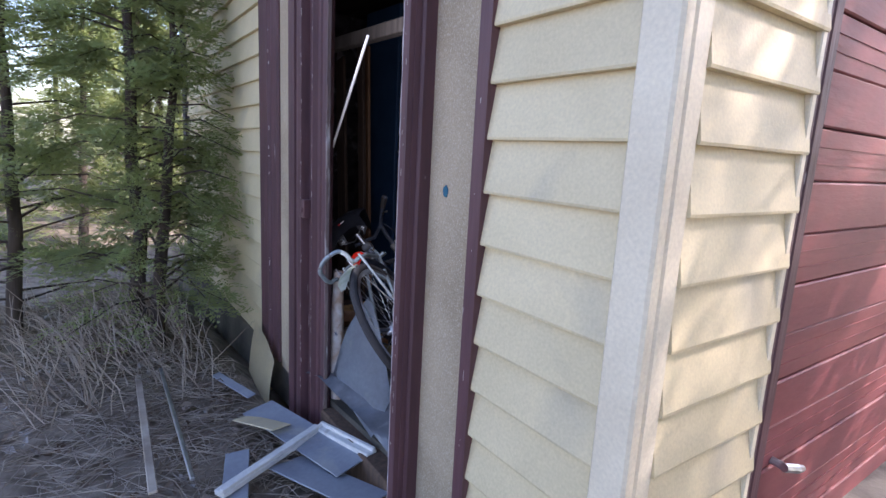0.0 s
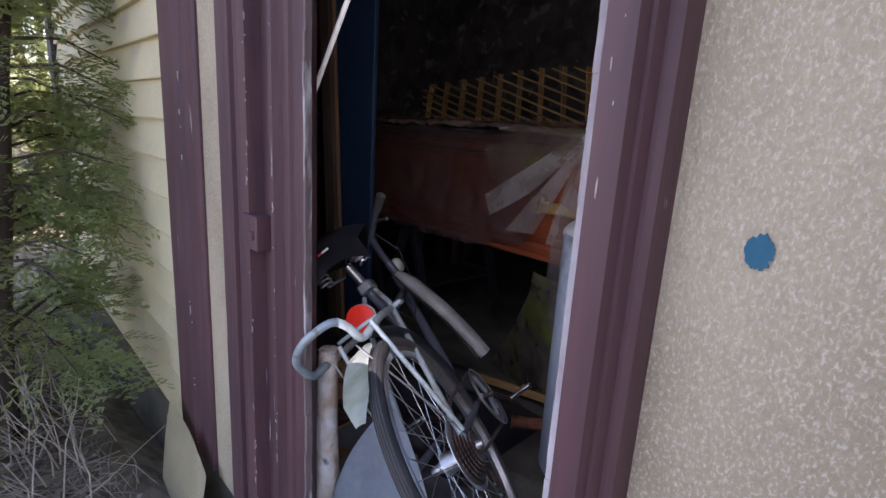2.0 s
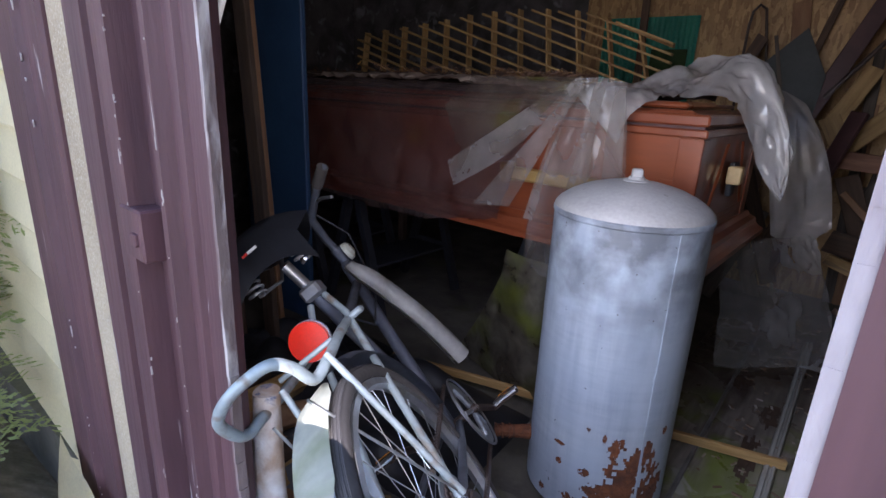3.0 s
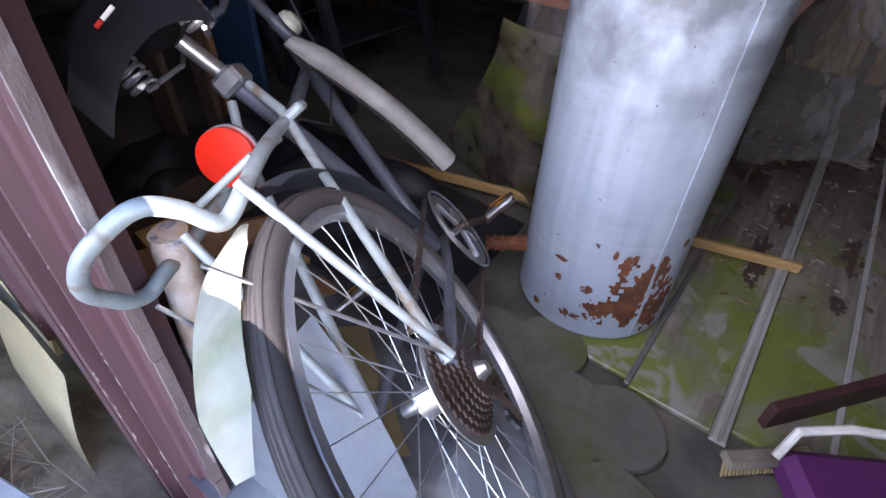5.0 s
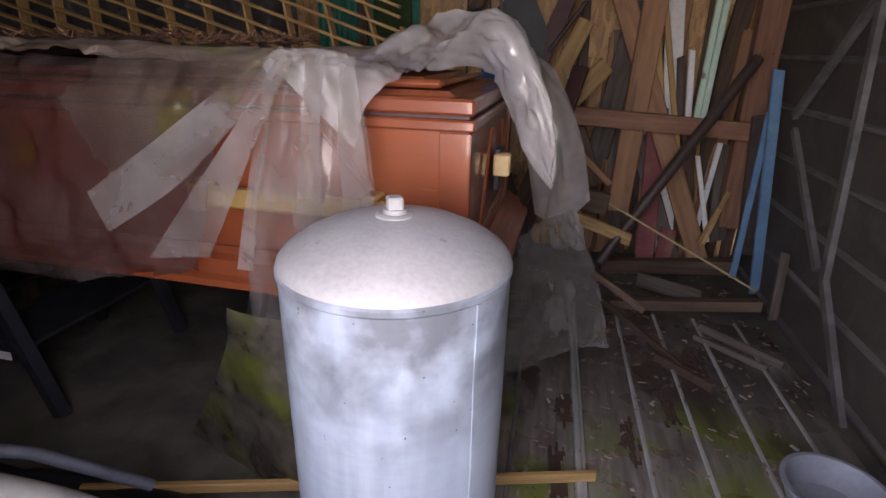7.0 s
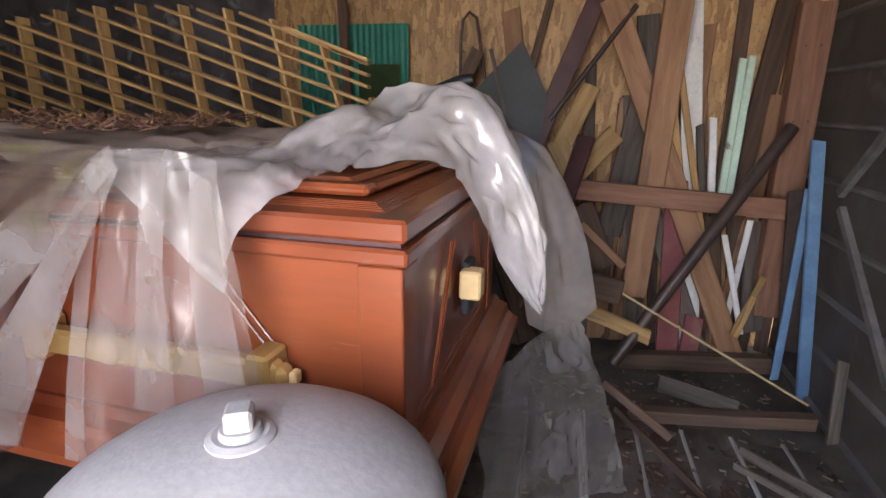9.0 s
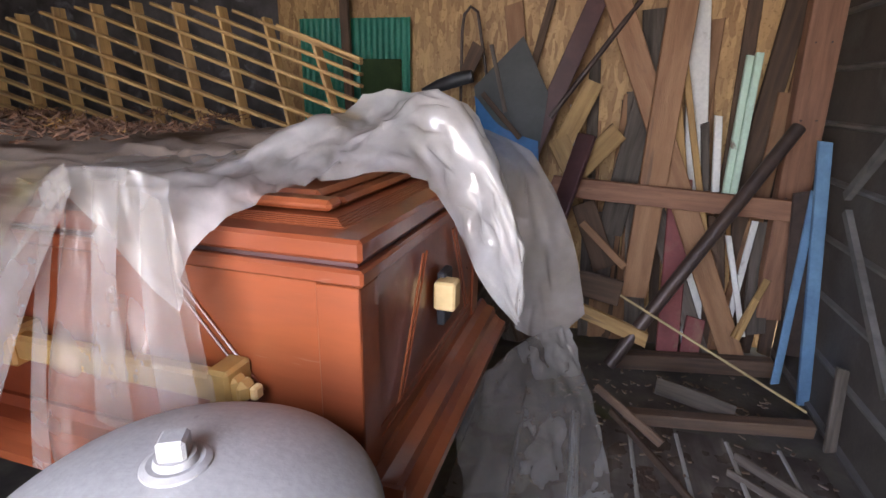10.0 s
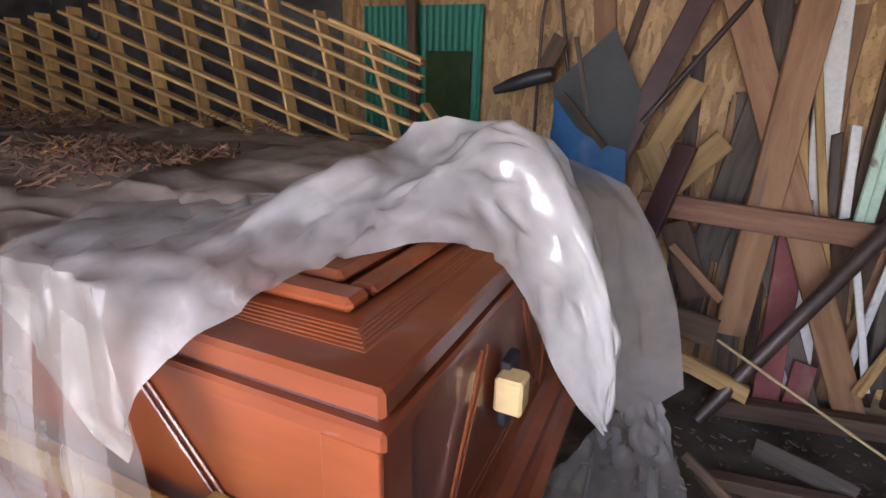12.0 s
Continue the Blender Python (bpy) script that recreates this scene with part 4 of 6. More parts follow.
ribbon([(-1.445, 1.190, 1.11), (-1.475, 1.176, 0.98), (-1.515, 1.172, 0.83), (-1.548, 1.174, 0.70)], [(-1.425, 1.190, 1.11), (-1.450, 1.174, 0.98), (-1.487, 1.170, 0.83), (-1.512, 1.172, 0.70)], 31)
ribbon([(-1.315, 1.190, 1.10), (-1.318, 1.172, 0.98), (-1.315, 1.168, 0.85), (-1.312, 1.168, 0.72)], [(-1.290, 1.190, 1.09), (-1.272, 1.172, 0.98), (-1.258, 1.168, 0.85), (-1.250, 1.168, 0.72)], 33)
ribbon([(-1.375, 1.190, 1.11), (-1.385, 1.174, 1.0), (-1.400, 1.170, 0.90), (-1.420, 1.172, 0.80)], [(-1.340, 1.190, 1.11), (-1.350, 1.174, 1.0), (-1.352, 1.170, 0.90), (-1.360, 1.172, 0.78)], 35)
ribbon([(-1.42, 1.190, 1.115), (-1.53, 1.160, 0.96), (-1.64, 1.145, 0.82), (-1.716, 1.14, 0.723)], [(-1.40, 1.185, 1.10), (-1.46, 1.162, 0.98), (-1.53, 1.150, 0.84), (-1.585, 1.145, 0.735)], 37, FOLD_FILM, 0.004)
ribbon([(-1.42, 1.200, 1.125), (-1.55, 1.172, 1.04), (-1.68, 1.158, 0.95), (-1.83, 1.15, 0.85)], [(-1.41, 1.195, 1.10), (-1.52, 1.170, 0.98), (-1.64, 1.156, 0.87), (-1.80, 1.15, 0.77)], 39, FOLD_FILM, 0.006)
part("torn_layer", ragged(loft(BM(), [[(-1.92, 1.23, 1.115), (-1.75, 1.22, 1.12), (-1.58, 1.21, 1.12), (-1.43, 1.20, 1.12)], [(-1.92, 1.178, 1.03), (-1.76, 1.172, 1.03), (-1.60, 1.168, 1.04), (-1.46, 1.170, 1.07)], [(-1.90, 1.165, 0.92), (-1.78, 1.160, 0.93), (-1.64, 1.160, 0.96), (-1.52, 1.164, 1.01)], [(-1.88, 1.16, 0.78), (-1.80, 1.155, 0.81), (-1.69, 1.155, 0.88), (-1.58, 1.160, 0.95)]], 90, 60, 0.016, 9.0, seed=18.0),
     lambda c: c.x > -1.85 + 0.09 * noise.noise(Vector((c.x * 9, c.z * 14, 2))) + 0.03 * noise.noise(Vector((c.x * 40, c.z * 40, 5))) + 0.35 * max(0.0, 0.86 - c.z)), TORN_FILM, sheet, "torn stained layer with mossy streaks")
film("front_drape", loft(BM(), [[(-3.25, 1.36, 1.09), (-2.6, 1.31, 1.10), (-2.0, 1.27, 1.10), (-1.54, 1.235, 1.09)], [(-3.25, 1.32, 0.98), (-2.6, 1.26, 0.98), (-2.0, 1.22, 0.98), (-1.56, 1.19, 0.98)], [(-3.25, 1.31, 0.78), (-2.6, 1.24, 0.76), (-2.0, 1.20, 0.76), (-1.62, 1.18, 0.80)], [(-3.25, 1.32, 0.68), (-2.6, 1.26, 0.62), (-2.05, 1.22, 0.61), (-1.66, 1.20, 0.67)]], 34, 12, 0.017, seed=12.0, crisp=0.8), DRAPE, "thin clear front drape with dull stains")
part("mossy_bag", loft(BM(), [[(-1.64, 1.25, 0.56), (-1.56, 1.235, 0.55), (-1.46, 1.225, 0.55), (-1.36, 1.22, 0.56)], [(-1.68, 1.27, 0.42), (-1.58, 1.22, 0.42), (-1.46, 1.20, 0.43), (-1.37, 1.22, 0.46)], [(-1.80, 1.33, 0.22), (-1.62, 1.26, 0.22), (-1.48, 1.23, 0.22), (-1.34, 1.25, 0.24)], [(-1.93, 1.40, 0.02), (-1.66, 1.29, 0.015), (-1.48, 1.25, 0.015), (-1.33, 1.27, 0.015)]], 50, 44, 0.008, 8.0, 0.002, 3, 3.0), MOSS_SHEET, sheet, "green-stained lower end of the sheet")
film("soiled_top", loft(BM(), [[(-3.28, 1.38, 1.10), (-2.6, 1.32, 1.11), (-2.0, 1.28, 1.11), (-1.46, 1.25, 1.085)], [(-3.28, 1.58, 1.11), (-2.6, 1.52, 1.12), (-2.0, 1.48, 1.12), (-1.34, 1.46, 1.092)], [(-3.28, 1.85, 1.10), (-2.6, 1.80, 1.11), (-2.0, 1.76, 1.11), (-1.22, 1.70, 1.12)], [(-3.28, 2.18, 1.09), (-2.6, 2.16, 1.09), (-2.0, 2.14, 1.09), (-1.22, 2.0, 1.10)], [(-3.28, 2.45, 1.08), (-2.6, 2.42, 1.08), (-2.0, 2.36, 1.08), (-1.27, 2.26, 1.08)]], 52, 26, 0.014, seed=15.0, crisp=0.7), DIRTY_SHEET, "soiled brown top of the sheet")
for ob in sheet.children:   # only the lightly creased pieces are rounded off
    if ob.name.startswith(("mossy_bag", "folded_band")):
        smooth(ob, 8)

rnd = random.Random(5)
bm = BM()
for i in range(4800):
    x = -1.55 - abs(rnd.gauss(0, 0.8))
    y = 1.70 + rnd.gauss(0, 0.2)
    if x < -3.2 or noise.noise(Vector((x * 3, y * 3, 0))) < 0.08:
        continue
    a, l = rnd.uniform(0, 6.28), rnd.uniform(0.008, 0.032)
    z = 1.128 + rnd.uniform(0, 0.02) * max(0.0, noise.noise(Vector((x * 5, y * 5, 2))) + 0.6)
    d = Vector((math.cos(a) * l, math.sin(a) * l, rnd.uniform(-0.006, 0.014)))
    s = Vector((-d.y, d.x, 0)).normalized() * rnd.uniform(0.0006, 0.0022)
    p = Vector((x, y, z))
    bm.faces.new([bm.verts.new(v) for v in (p - s, p + s, p + d + s * 0.4 + Vector((0, 0, 0.004)), p + d - s * 0.4)])
tagged(part("dead_needles", bm, NEEDLES), "heap of dead brown needles on the sheet", "plant litter", kind="stuff")
bm = BM()
n = 60
vs = [[bm.verts.new((-3.2 + 1.4 * i / n, 1.46 + 0.42 * j / 24, 1.095 + 0.045 * max(0.0, math.sin(math.pi * j / 24)) * (0.7 + 0.9 * noise.noise(Vector((i * 0.25, j * 0.3, 0)))) * min(1, (n - i) / 14))) for j in range(25)] for i in range(n + 1)]
for i in range(n):
    for j in range(24):
        bm.faces.new((vs[i][j], vs[i + 1][j], vs[i + 1][j + 1], vs[i][j + 1]))
tagged(smooth(part("leaf_mould", bm, SOIL), 180), "dark leaf mould lying on the sheet", "plant litter", kind="stuff")

# ---- trellis ----
trellis = thing("trellis", "yellowish wooden expanding trellis standing behind the casket", "trellis", pose(0, 2.26, 0))


def slat(p, q, w, y, mat):
    d = Vector((q[0] - p[0], 0, q[1] - p[1]))
    bm = box(BM(), (-w / 2, -0.005, 0), (w / 2, 0.005, d.length), 0.0015)
    ob = part("slat", bm, mat, trellis)
    ob.matrix_basis = Matrix.Translation((p[0], y, p[1])) @ d.to_track_quat("Z", "Y").to_matrix().to_4x4() @ pose(0, 0, 0, 0, 0, 0)
    return ob


TOP_X, TOP_Z = (-3.4, -2.8, -2.5, -2.17, -1.87, -1.70, -1.59, -1.51, -1.46), (1.37, 1.42, 1.455, 1.462, 1.435, 1.382, 1.33, 1.225, 1.165)
for k in range(13):
    x = -3.33 + 0.155 * k
    slat((x, float(np.interp(x, TOP_X, TOP_Z)) + 0.014), (x - 0.045 + 0.011 * k, 1.085), 0.048, 0.007, YELLOW_PINE)
for k in range(-8, 13):
    x = -3.33 + 0.145 * k
    z = float(np.interp(x, TOP_X, TOP_Z)) + 0.004
    if x < -3.4:
        z -= 0.33 * (-3.4 - x)
        x = -3.4
    slope = -0.30 - 0.006 * max(k, 0)
    run = min((z - 1.085) / -slope, -1.47 - x)
    if z > 1.12 and run > 0.06:
        slat((x, z), (x + run, z + slope * run), 0.032, -0.006, YELLOW_PINE)


# ---- boards and scrap against the back wall ----
def leaning(name, p, q, width, thick, mat, label, category):
    p, q = Vector(p), Vector(q)
    d = q - p
    ob = thing(name, label, category, None, "boards leaning on the back wall" if name == "plank" else "")
    z = d.normalized()
    y = (Vector((0, 1, 0)) - z * z.y).normalized()
    x = y.cross(z)
    ob.matrix_world = Matrix.Translation(p) @ Matrix((x, y, z)).transposed().to_4x4()
    if thick == 0:
        smooth(part("shaft", tube(BM(), [(0, 0, 0), (0, 0, d.length)], width / 2, 12), mat, ob), 40)
        return ob
    bm = BM()
    n = max(2, int(d.length / 0.08))
    rr = random.Random(int(1000 * (p.x + q.z)))
    bow, wob = rr.uniform(-0.006, 0.006), rr.uniform(0, 50)
    rings = []
    for i in range(n + 1):
        t = i / n
        w = width / 2 * (1 + 0.03 * noise.noise(Vector((t * 4, wob, 0))))
        o = bow * math.sin(math.pi * t)
        e = 0.25 * width * noise.noise(Vector((wob, t, 3))) if i in (0, n) else 0
        b = min(0.003, thick / 4)
        ring = [(-w, -thick / 2 + b), (-w + b, -thick / 2), (w - b, -thick / 2), (w, -thick / 2 + b), (w, thick / 2 - b), (w - b, thick / 2), (-w + b, thick / 2), (-w, thick / 2 - b)]
        rings.append([bm.verts.new((a, c + o, t * d.length + e * a / w)) for a, c in ring])
    for a, c in zip(rings, rings[1:]):
        for k in range(8):
            bm.faces.new((a[k], a[(k + 1) % 8], c[(k + 1) % 8], c[k]))
    bm.faces.new(rings[0][::-1]), bm.faces.new(rings[-1])
    part("board", bm, mat, ob)
    if name in ("rail", "stud") and mat is RED_PINE:   # nail heads in pairs where it crosses the uprights
        for t in (0.12, 0.34, 0.58, 0.86):
            for e in (-0.22, 0.24):
                part("nail", tube(BM(), [(e * width, -thick / 2 - 0.0015, t * d.length), (e * width, -thick / 2 + 0.004, t * d.length + 0.001)], 0.0035, 8), DARK_METAL, ob)
    return ob


leaning("plank", (-0.700, 3.100, 1.610), (-0.039, 3.040, 0.084), 0.100, 0.022, PINE, "long diagonal pine plank against the strand board", "plank")
leaning("plank", (-0.447, 3.030, 1.593), (-0.493, 3.030, 0.337), 0.110, 0.035, PINE, "slanting pine stud leaning over the rail", "plank")
leaning("rail", (-0.897, 2.985, 0.832), (0.068, 2.985, 0.774), 0.085, 0.030, RED_PINE, "reddish pine cross rail nailed over planks", "rail")
leaning("stud", (0.075, 3.100, 1.573), (0.113, 3.140, 0.253), 0.121, 0.060, RED_PINE, "rough reddish timber stud near the garage door", "stud")
leaning("pole", (-0.014, 2.900, 1.106), (-0.619, 2.600, 0.201), 0.051, 0.000, DARK_METAL, "dark round pole leaning across the planks", "pole")
leaning("plank", (-0.753, 3.120, 1.614), (-1.003, 3.000, 0.943), 0.080, 0.030, MAROON, "dark maroon painted beam leaning on the wall", "plank")
leaning("pole", (-0.596, 3.100, 1.577), (-0.921, 3.020, 1.112), 0.023, 0.000, DARK_METAL, "thin black pole with a glossy side", "pole")
leaning("plank", (-0.350, 3.250, 1.624), (-0.178, 3.180, 0.03), 0.088, 0.018, WHITE_PAINT, "white painted board standing behind the studs", "plank")
leaning("plank", (-0.140, 3.060, 1.375), (-0.154, 3.040, 0.823), 0.028, 0.020, MINT, "pale mint painted wooden strip leaning upright", "plank")
leaning("plank", (-0.170, 3.070, 1.365), (-0.180, 3.050, 0.819), 0.027, 0.020, MINT, "pale mint painted wooden strip leaning upright", "plank")
leaning("plank", (-0.125, 3.100, 0.630), (-0.027, 3.000, 0.205), 0.024, 0.012, WHITE_PAINT, "thin white painted lath leaning upright", "plank")
leaning("plank", (-0.022, 3.120, 0.697), (-0.059, 3.100, 0.249), 0.027, 0.012, WHITE_PAINT, "thin white painted lath leaning upright", "plank")
leaning("plank", (-0.242, 3.100, 1.134), (-0.206, 3.100, 0.817), 0.030, 0.020, WHITE_PAINT, "short white lath behind the rail", "plank")
leaning("plank", (-0.282, 3.130, 1.101), (-0.238, 3.130, 0.816), 0.031, 0.020, GREY_WOOD, "grey lath behind the rail", "plank")
leaning("plank", (-0.412, 3.120, 1.409), (-0.223, 3.080, 0.628), 0.027, 0.015, YELLOW_PINE, "thin yellow pine strip", "plank")
leaning("plank", (-0.422, 3.160, 1.268), (-0.335, 3.140, 0.845), 0.049, 0.015, YELLOW_PINE, "yellowish plank behind the stud", "plank")
leaning("plank", (-0.513, 3.200, 1.196), (-0.614, 3.160, 0.584), 0.113, 0.022, GREY_WOOD, "weathered grey plank leaning on the wall", "plank")
leaning("plank", (-0.515, 3.300, 1.569), (-0.481, 3.260, 1.195), 0.097, 0.020, GREY_WOOD, "weathered brown board against the wall", "plank")
leaning("plank", (-0.747, 3.140, 1.263), (-0.869, 3.120, 0.971), 0.084, 0.020, YELLOW_PINE, "pale broken pine board", "plank")
leaning("plank", (-0.884, 3.110, 1.021), (-0.748, 3.090, 0.778), 0.092, 0.022, YELLOW_PINE, "pale pine board with a nail hole", "plank")
leaning("plank", (-0.625, 3.120, 1.059), (-0.803, 3.080, 0.859), 0.090, 0.020, YELLOW_PINE, "short pale pine offcut", "plank")
leaning("plank", (-0.828, 3.220, 1.164), (-0.798, 3.200, 0.913), 0.025, 0.010, WHITE_PAINT, "thin white lath against the wall", "plank")
leaning("plank", (-0.749, 3.100, 0.737), (-0.626, 3.060, 0.450), 0.104, 0.020, GREY_PINE, "brown weathered board behind the rail", "plank")
leaning("plank", (-0.632, 3.180, 0.687), (-0.636, 3.140, 0.363), 0.092, 0.020, GREY_WOOD, "grey board behind the rail", "plank")
leaning("plank", (-0.747, 3.050, 0.657), (-0.550, 3.000, 0.479), 0.033, 0.015, PINE, "thin broken pine strip", "plank")
leaning("plank", (-0.760, 2.850, 0.445), (-0.579, 2.800, 0.427), 0.110, 0.020, GREY_PINE, "short brown board resting on the pile", "plank")
leaning("plank", (-0.750, 2.660, 0.399), (-0.489, 2.620, 0.315), 0.056, 0.025, YELLOW_PINE, "pale sawn batten sticking out of the pile", "plank")
leaning("stick", (-0.598, 2.660, 0.473), (0.039, 2.500, 0.164), 0.009, 0.006, CARD, "long thin pale stick leaning on the floor", "stick")
leaning("plank", (-0.325, 3.220, 0.883), (-0.309, 3.050, -0.008), 0.096, 0.020, RED_BOARD, "faded red painted board behind the rail", "plank")
leaning("plank", (-0.197, 3.100, 0.231), (-0.226, 3.040, -0.004), 0.082, 0.020, RED_BOARD, "faded red painted board low on the pile", "plank")
leaning("plank", (-0.409, 3.240, 0.690), (-0.125, 3.100, -0.023), 0.082, 0.020, GREY_WOOD, "grey weathered board behind the rail", "plank")
leaning("plank", (-0.159, 3.200, 0.691), (-0.102, 3.150, 0.249), 0.069, 0.020, GREY_PINE, "brown board behind the rail", "plank")
leaning("plank", (0.042, 3.220, 0.676), (0.053, 3.100, 0.180), 0.090, 0.020, GREY_WOOD, "grey board in the corner", "plank")
leaning("plank", (0.025, 3.000, 0.475), (-0.067, 2.980, 0.209), 0.028, 0.012, YELLOW_PINE, "broken yellow pine splinter", "plank")
leaning("plank", (-0.008, 2.980, 0.390), (-0.061, 2.960, 0.207), 0.023, 0.012, YELLOW_PINE, "broken yellow pine splinter", "plank")
leaning("plank", (0.042, 3.240, 1.230), (0.007, 3.200, 0.678), 0.058, 0.020, PINE, "narrow pine plank leaning in the corner", "plank")
leaning("plank", (0.042, 3.290, 1.621), (-0.048, 3.260, 0.828), 0.090, 0.025, GREY_PINE, "rough brown plank leaning on the wall", "plank")
leaning("plank", (0.121, 3.300, 1.620), (0.093, 3.280, 0.921), 0.078, 0.020, PINE, "tall pine plank leaning in the corner", "plank")
rnd = random.Random(44)
for i in range(16):   # further boards stacked behind the studs
    x = -0.72 + 0.058 * i
    leaning("plank", (x + rnd.uniform(-0.12, 0.12), 3.33, rnd.uniform(0.9, 1.75)), (x + rnd.uniform(-0.05, 0.05), 3.24, 0.02), rnd.uniform(0.04, 0.10), 0.018, rnd.choice((GREY_PINE, GREY_WOOD, PINE, GREY_PINE)), "weathered board stacked behind the studs", "plank")
leaning("sill", (-0.544, 3.000, 0.028), (0.100, 2.980, 0.083), 0.074, 0.060, GREY_PINE, "dark mossy ground sill under the planks", "beam")
leaning("beam", (-0.550, 2.550, 0.023), (0.070, 2.500, 0.100), 0.048, 0.050, GREY_PINE, "dark timber lying on the floor", "beam")
leaning("plank", (-0.687, 2.300, 0.276), (-0.496, 2.150, 0.195), 0.028, 0.012, GREY_PINE, "bent dark lath lying on the floor", "plank")
leaning("plank", (-0.422, 2.660, 0.108), (-0.164, 2.550, 0.090), 0.073, 0.015, GREY_WOOD, "grey debris board on the floor", "plank")
leaning("plank", (-0.60, 2.52, 0.05), (-0.33, 1.98, 0.028), 0.026, 0.014, GREY_PINE, "split brown lath lying on the wet floor", "plank")
leaning("plank", (-0.20, 2.38, 0.03), (0.03, 2.13, 0.028), 0.036, 0.016, GREY_WOOD, "narrow weathered board lying by the garage door", "plank")
leaning("plank", (-0.44, 2.10, 0.028), (-0.28, 1.93, 0.026), 0.034, 0.014, GREY_PINE, "short split lath on the floor", "plank")
leaning("plank", (-0.244, 2.300, 0.02), (-0.044, 2.100, 0.025), 0.030, 0.012, GREY_WOOD, "grey lath lying on the floor", "plank")
leaning("rail", (0.056, 2.840, 1.061), (0.167, 2.800, 0.023), 0.045, 0.020, BLUE_METAL, "blue painted metal channel beside the garage door", "rail")
leaning("rail", (0.077, 2.880, 0.875), (0.060, 2.820, 0.091), 0.031, 0.010, BLUE_METAL, "blue painted metal strip leaning in the corner", "rail")
leaning("plank", (0.075, 2.950, 0.861), (0.126, 2.900, 0.187), 0.087, 0.012, DARK_METAL, "dark perforated metal strip in the corner", "plank")
leaning("plank", (0.086, 2.450, 0.368), (0.093, 2.420, 0.075), 0.035, 0.020, GREY_WOOD, "short grey upright offcut", "plank")
leaning("plank", (-1.128, 3.300, 1.602), (-1.098, 3.300, 1.397), 0.087, 0.020, PINE, "pine offcut against the wall", "plank")
leaning("plank", (-0.948, 3.300, 1.645), (-1.32, 3.22, 0.03), 0.035, 0.015, GREY_PINE, "brown lath against the wall", "plank")
leaning("plank", (-1.250, 3.100, 1.409), (-1.304, 3.080, 1.279), 0.061, 0.020, GREY_PINE, "brown timber offcut against the wall", "plank")
leaning("stick", (-1.182, 3.000, 1.403), (-1.108, 2.980, 1.132), 0.017, 0.008, GREY_WOOD, "thin grey rod propped on the scrap", "stick")
leaning("stick", (-1.197, 2.900, 1.208), (-1.032, 2.880, 1.033), 0.021, 0.010, GREY_PINE, "reddish brown stick lying on scrap", "stick")
leaning("post", (-1.918, 3.200, 1.652), (-1.87, 3.200, 0.01), 0.041, 0.030, GREY_PINE, "dark brown post between green sheets", "post")


def corrugated(x0, x1, z0, z1, y):
    bm = BM()
    n = int((x1 - x0) / 0.006)
    a = [(bm.verts.new((x0 + (x1 - x0) * i / n, y + 0.004 * math.sin(i * math.pi / 2.5), z0)), bm.verts.new((x0 + (x1 - x0) * i / n, y + 0.004 * math.sin(i * math.pi / 2.5), z1))) for i in range(n + 1)]
    for p, q in zip(a, a[1:]):
        bm.faces.new((p[0], q[0], q[1], p[1]))
    bmesh.ops.solidify(bm, geom=bm.faces[:], thickness=0.0015)
    return bm


for x0, x1, z0 in ((-2.187, -1.955, 0.3), (-1.915, -1.612, 0.3)):
    tagged(smooth(part("corrugated_sheet", corrugated(x0, x1, z0, 1.549, 3.27), TEAL), 60), "sea-green corrugated plastic sheet against the wall", "plastic sheet", group="green corrugated sheets")
tagged(part("felt_piece", box(BM(), (-1.86, 3.235, 0.3), (-1.65, 3.25, 1.36), 0.003), DARK_GREEN), "dark green piece of board leaning on the sheet", "board")
bm = tube(BM(), [(-1.334, 3.15, 0.9), (-1.336, 3.15, 1.30), (-1.336, 3.15, 1.471), (-1.328, 3.15, 1.54), (-1.300, 3.15, 1.572), (-1.268, 3.15, 1.55), (-1.255, 3.15, 1.48), (-1.221, 3.15, 1.293), (-1.21, 3.15, 0.9)], 0.007, 8)
tagged(smooth(part("hoop", bm, DARK_METAL), 60), "bent black metal rod hoop", "rod")
bm = prism(BM(), [(-1.05, 1.435), (-0.935, 1.215), (-0.959, 0.95), (-1.20, 1.0), (-1.25, 1.233)], 2.995, 3.01, "y")
tagged(part("slate_board", bm, material("dark_slate_board", (0.05, 0.055, 0.055), (0.035, 0.04, 0.04), 6.0, 0.6, 0.2, 60)), "dark grey angular board propped on the scrap", "board")
bm = loft(BM(), [[(-1.23, 2.93, 1.20), (-1.12, 2.90, 1.08), (-0.96, 2.92, 1.02)], [(-1.24, 2.96, 0.95), (-1.12, 2.9, 0.90), (-0.95, 2.93, 0.90)]], 16, 10, 0.012, 14.0)
tagged(smooth(part("blue_tarp", bm, material("blue_tarpaulin", (0.015, 0.12, 0.28), (0.01, 0.09, 0.22), 8.0, 0.45, 0.3, 50)), 180), "crumpled bright blue tarpaulin", "tarpaulin")
bm = tube(BM(), [(-1.45, 2.9, 1.21), (-1.38, 2.9, 1.235), (-1.30, 2.9, 1.262), (-1.24, 2.9, 1.275)], [0.014, 0.026, 0.03, 0.026], 12)
tagged(smooth(part("black_roll", bm, BLACK_PLASTIC), 60), "black foam roll lying on the scrap", "roll")
pile = thing("scrap_pile", "heap of dark timber scrap behind the casket end", "scrap")
rnd = random.Random(9)
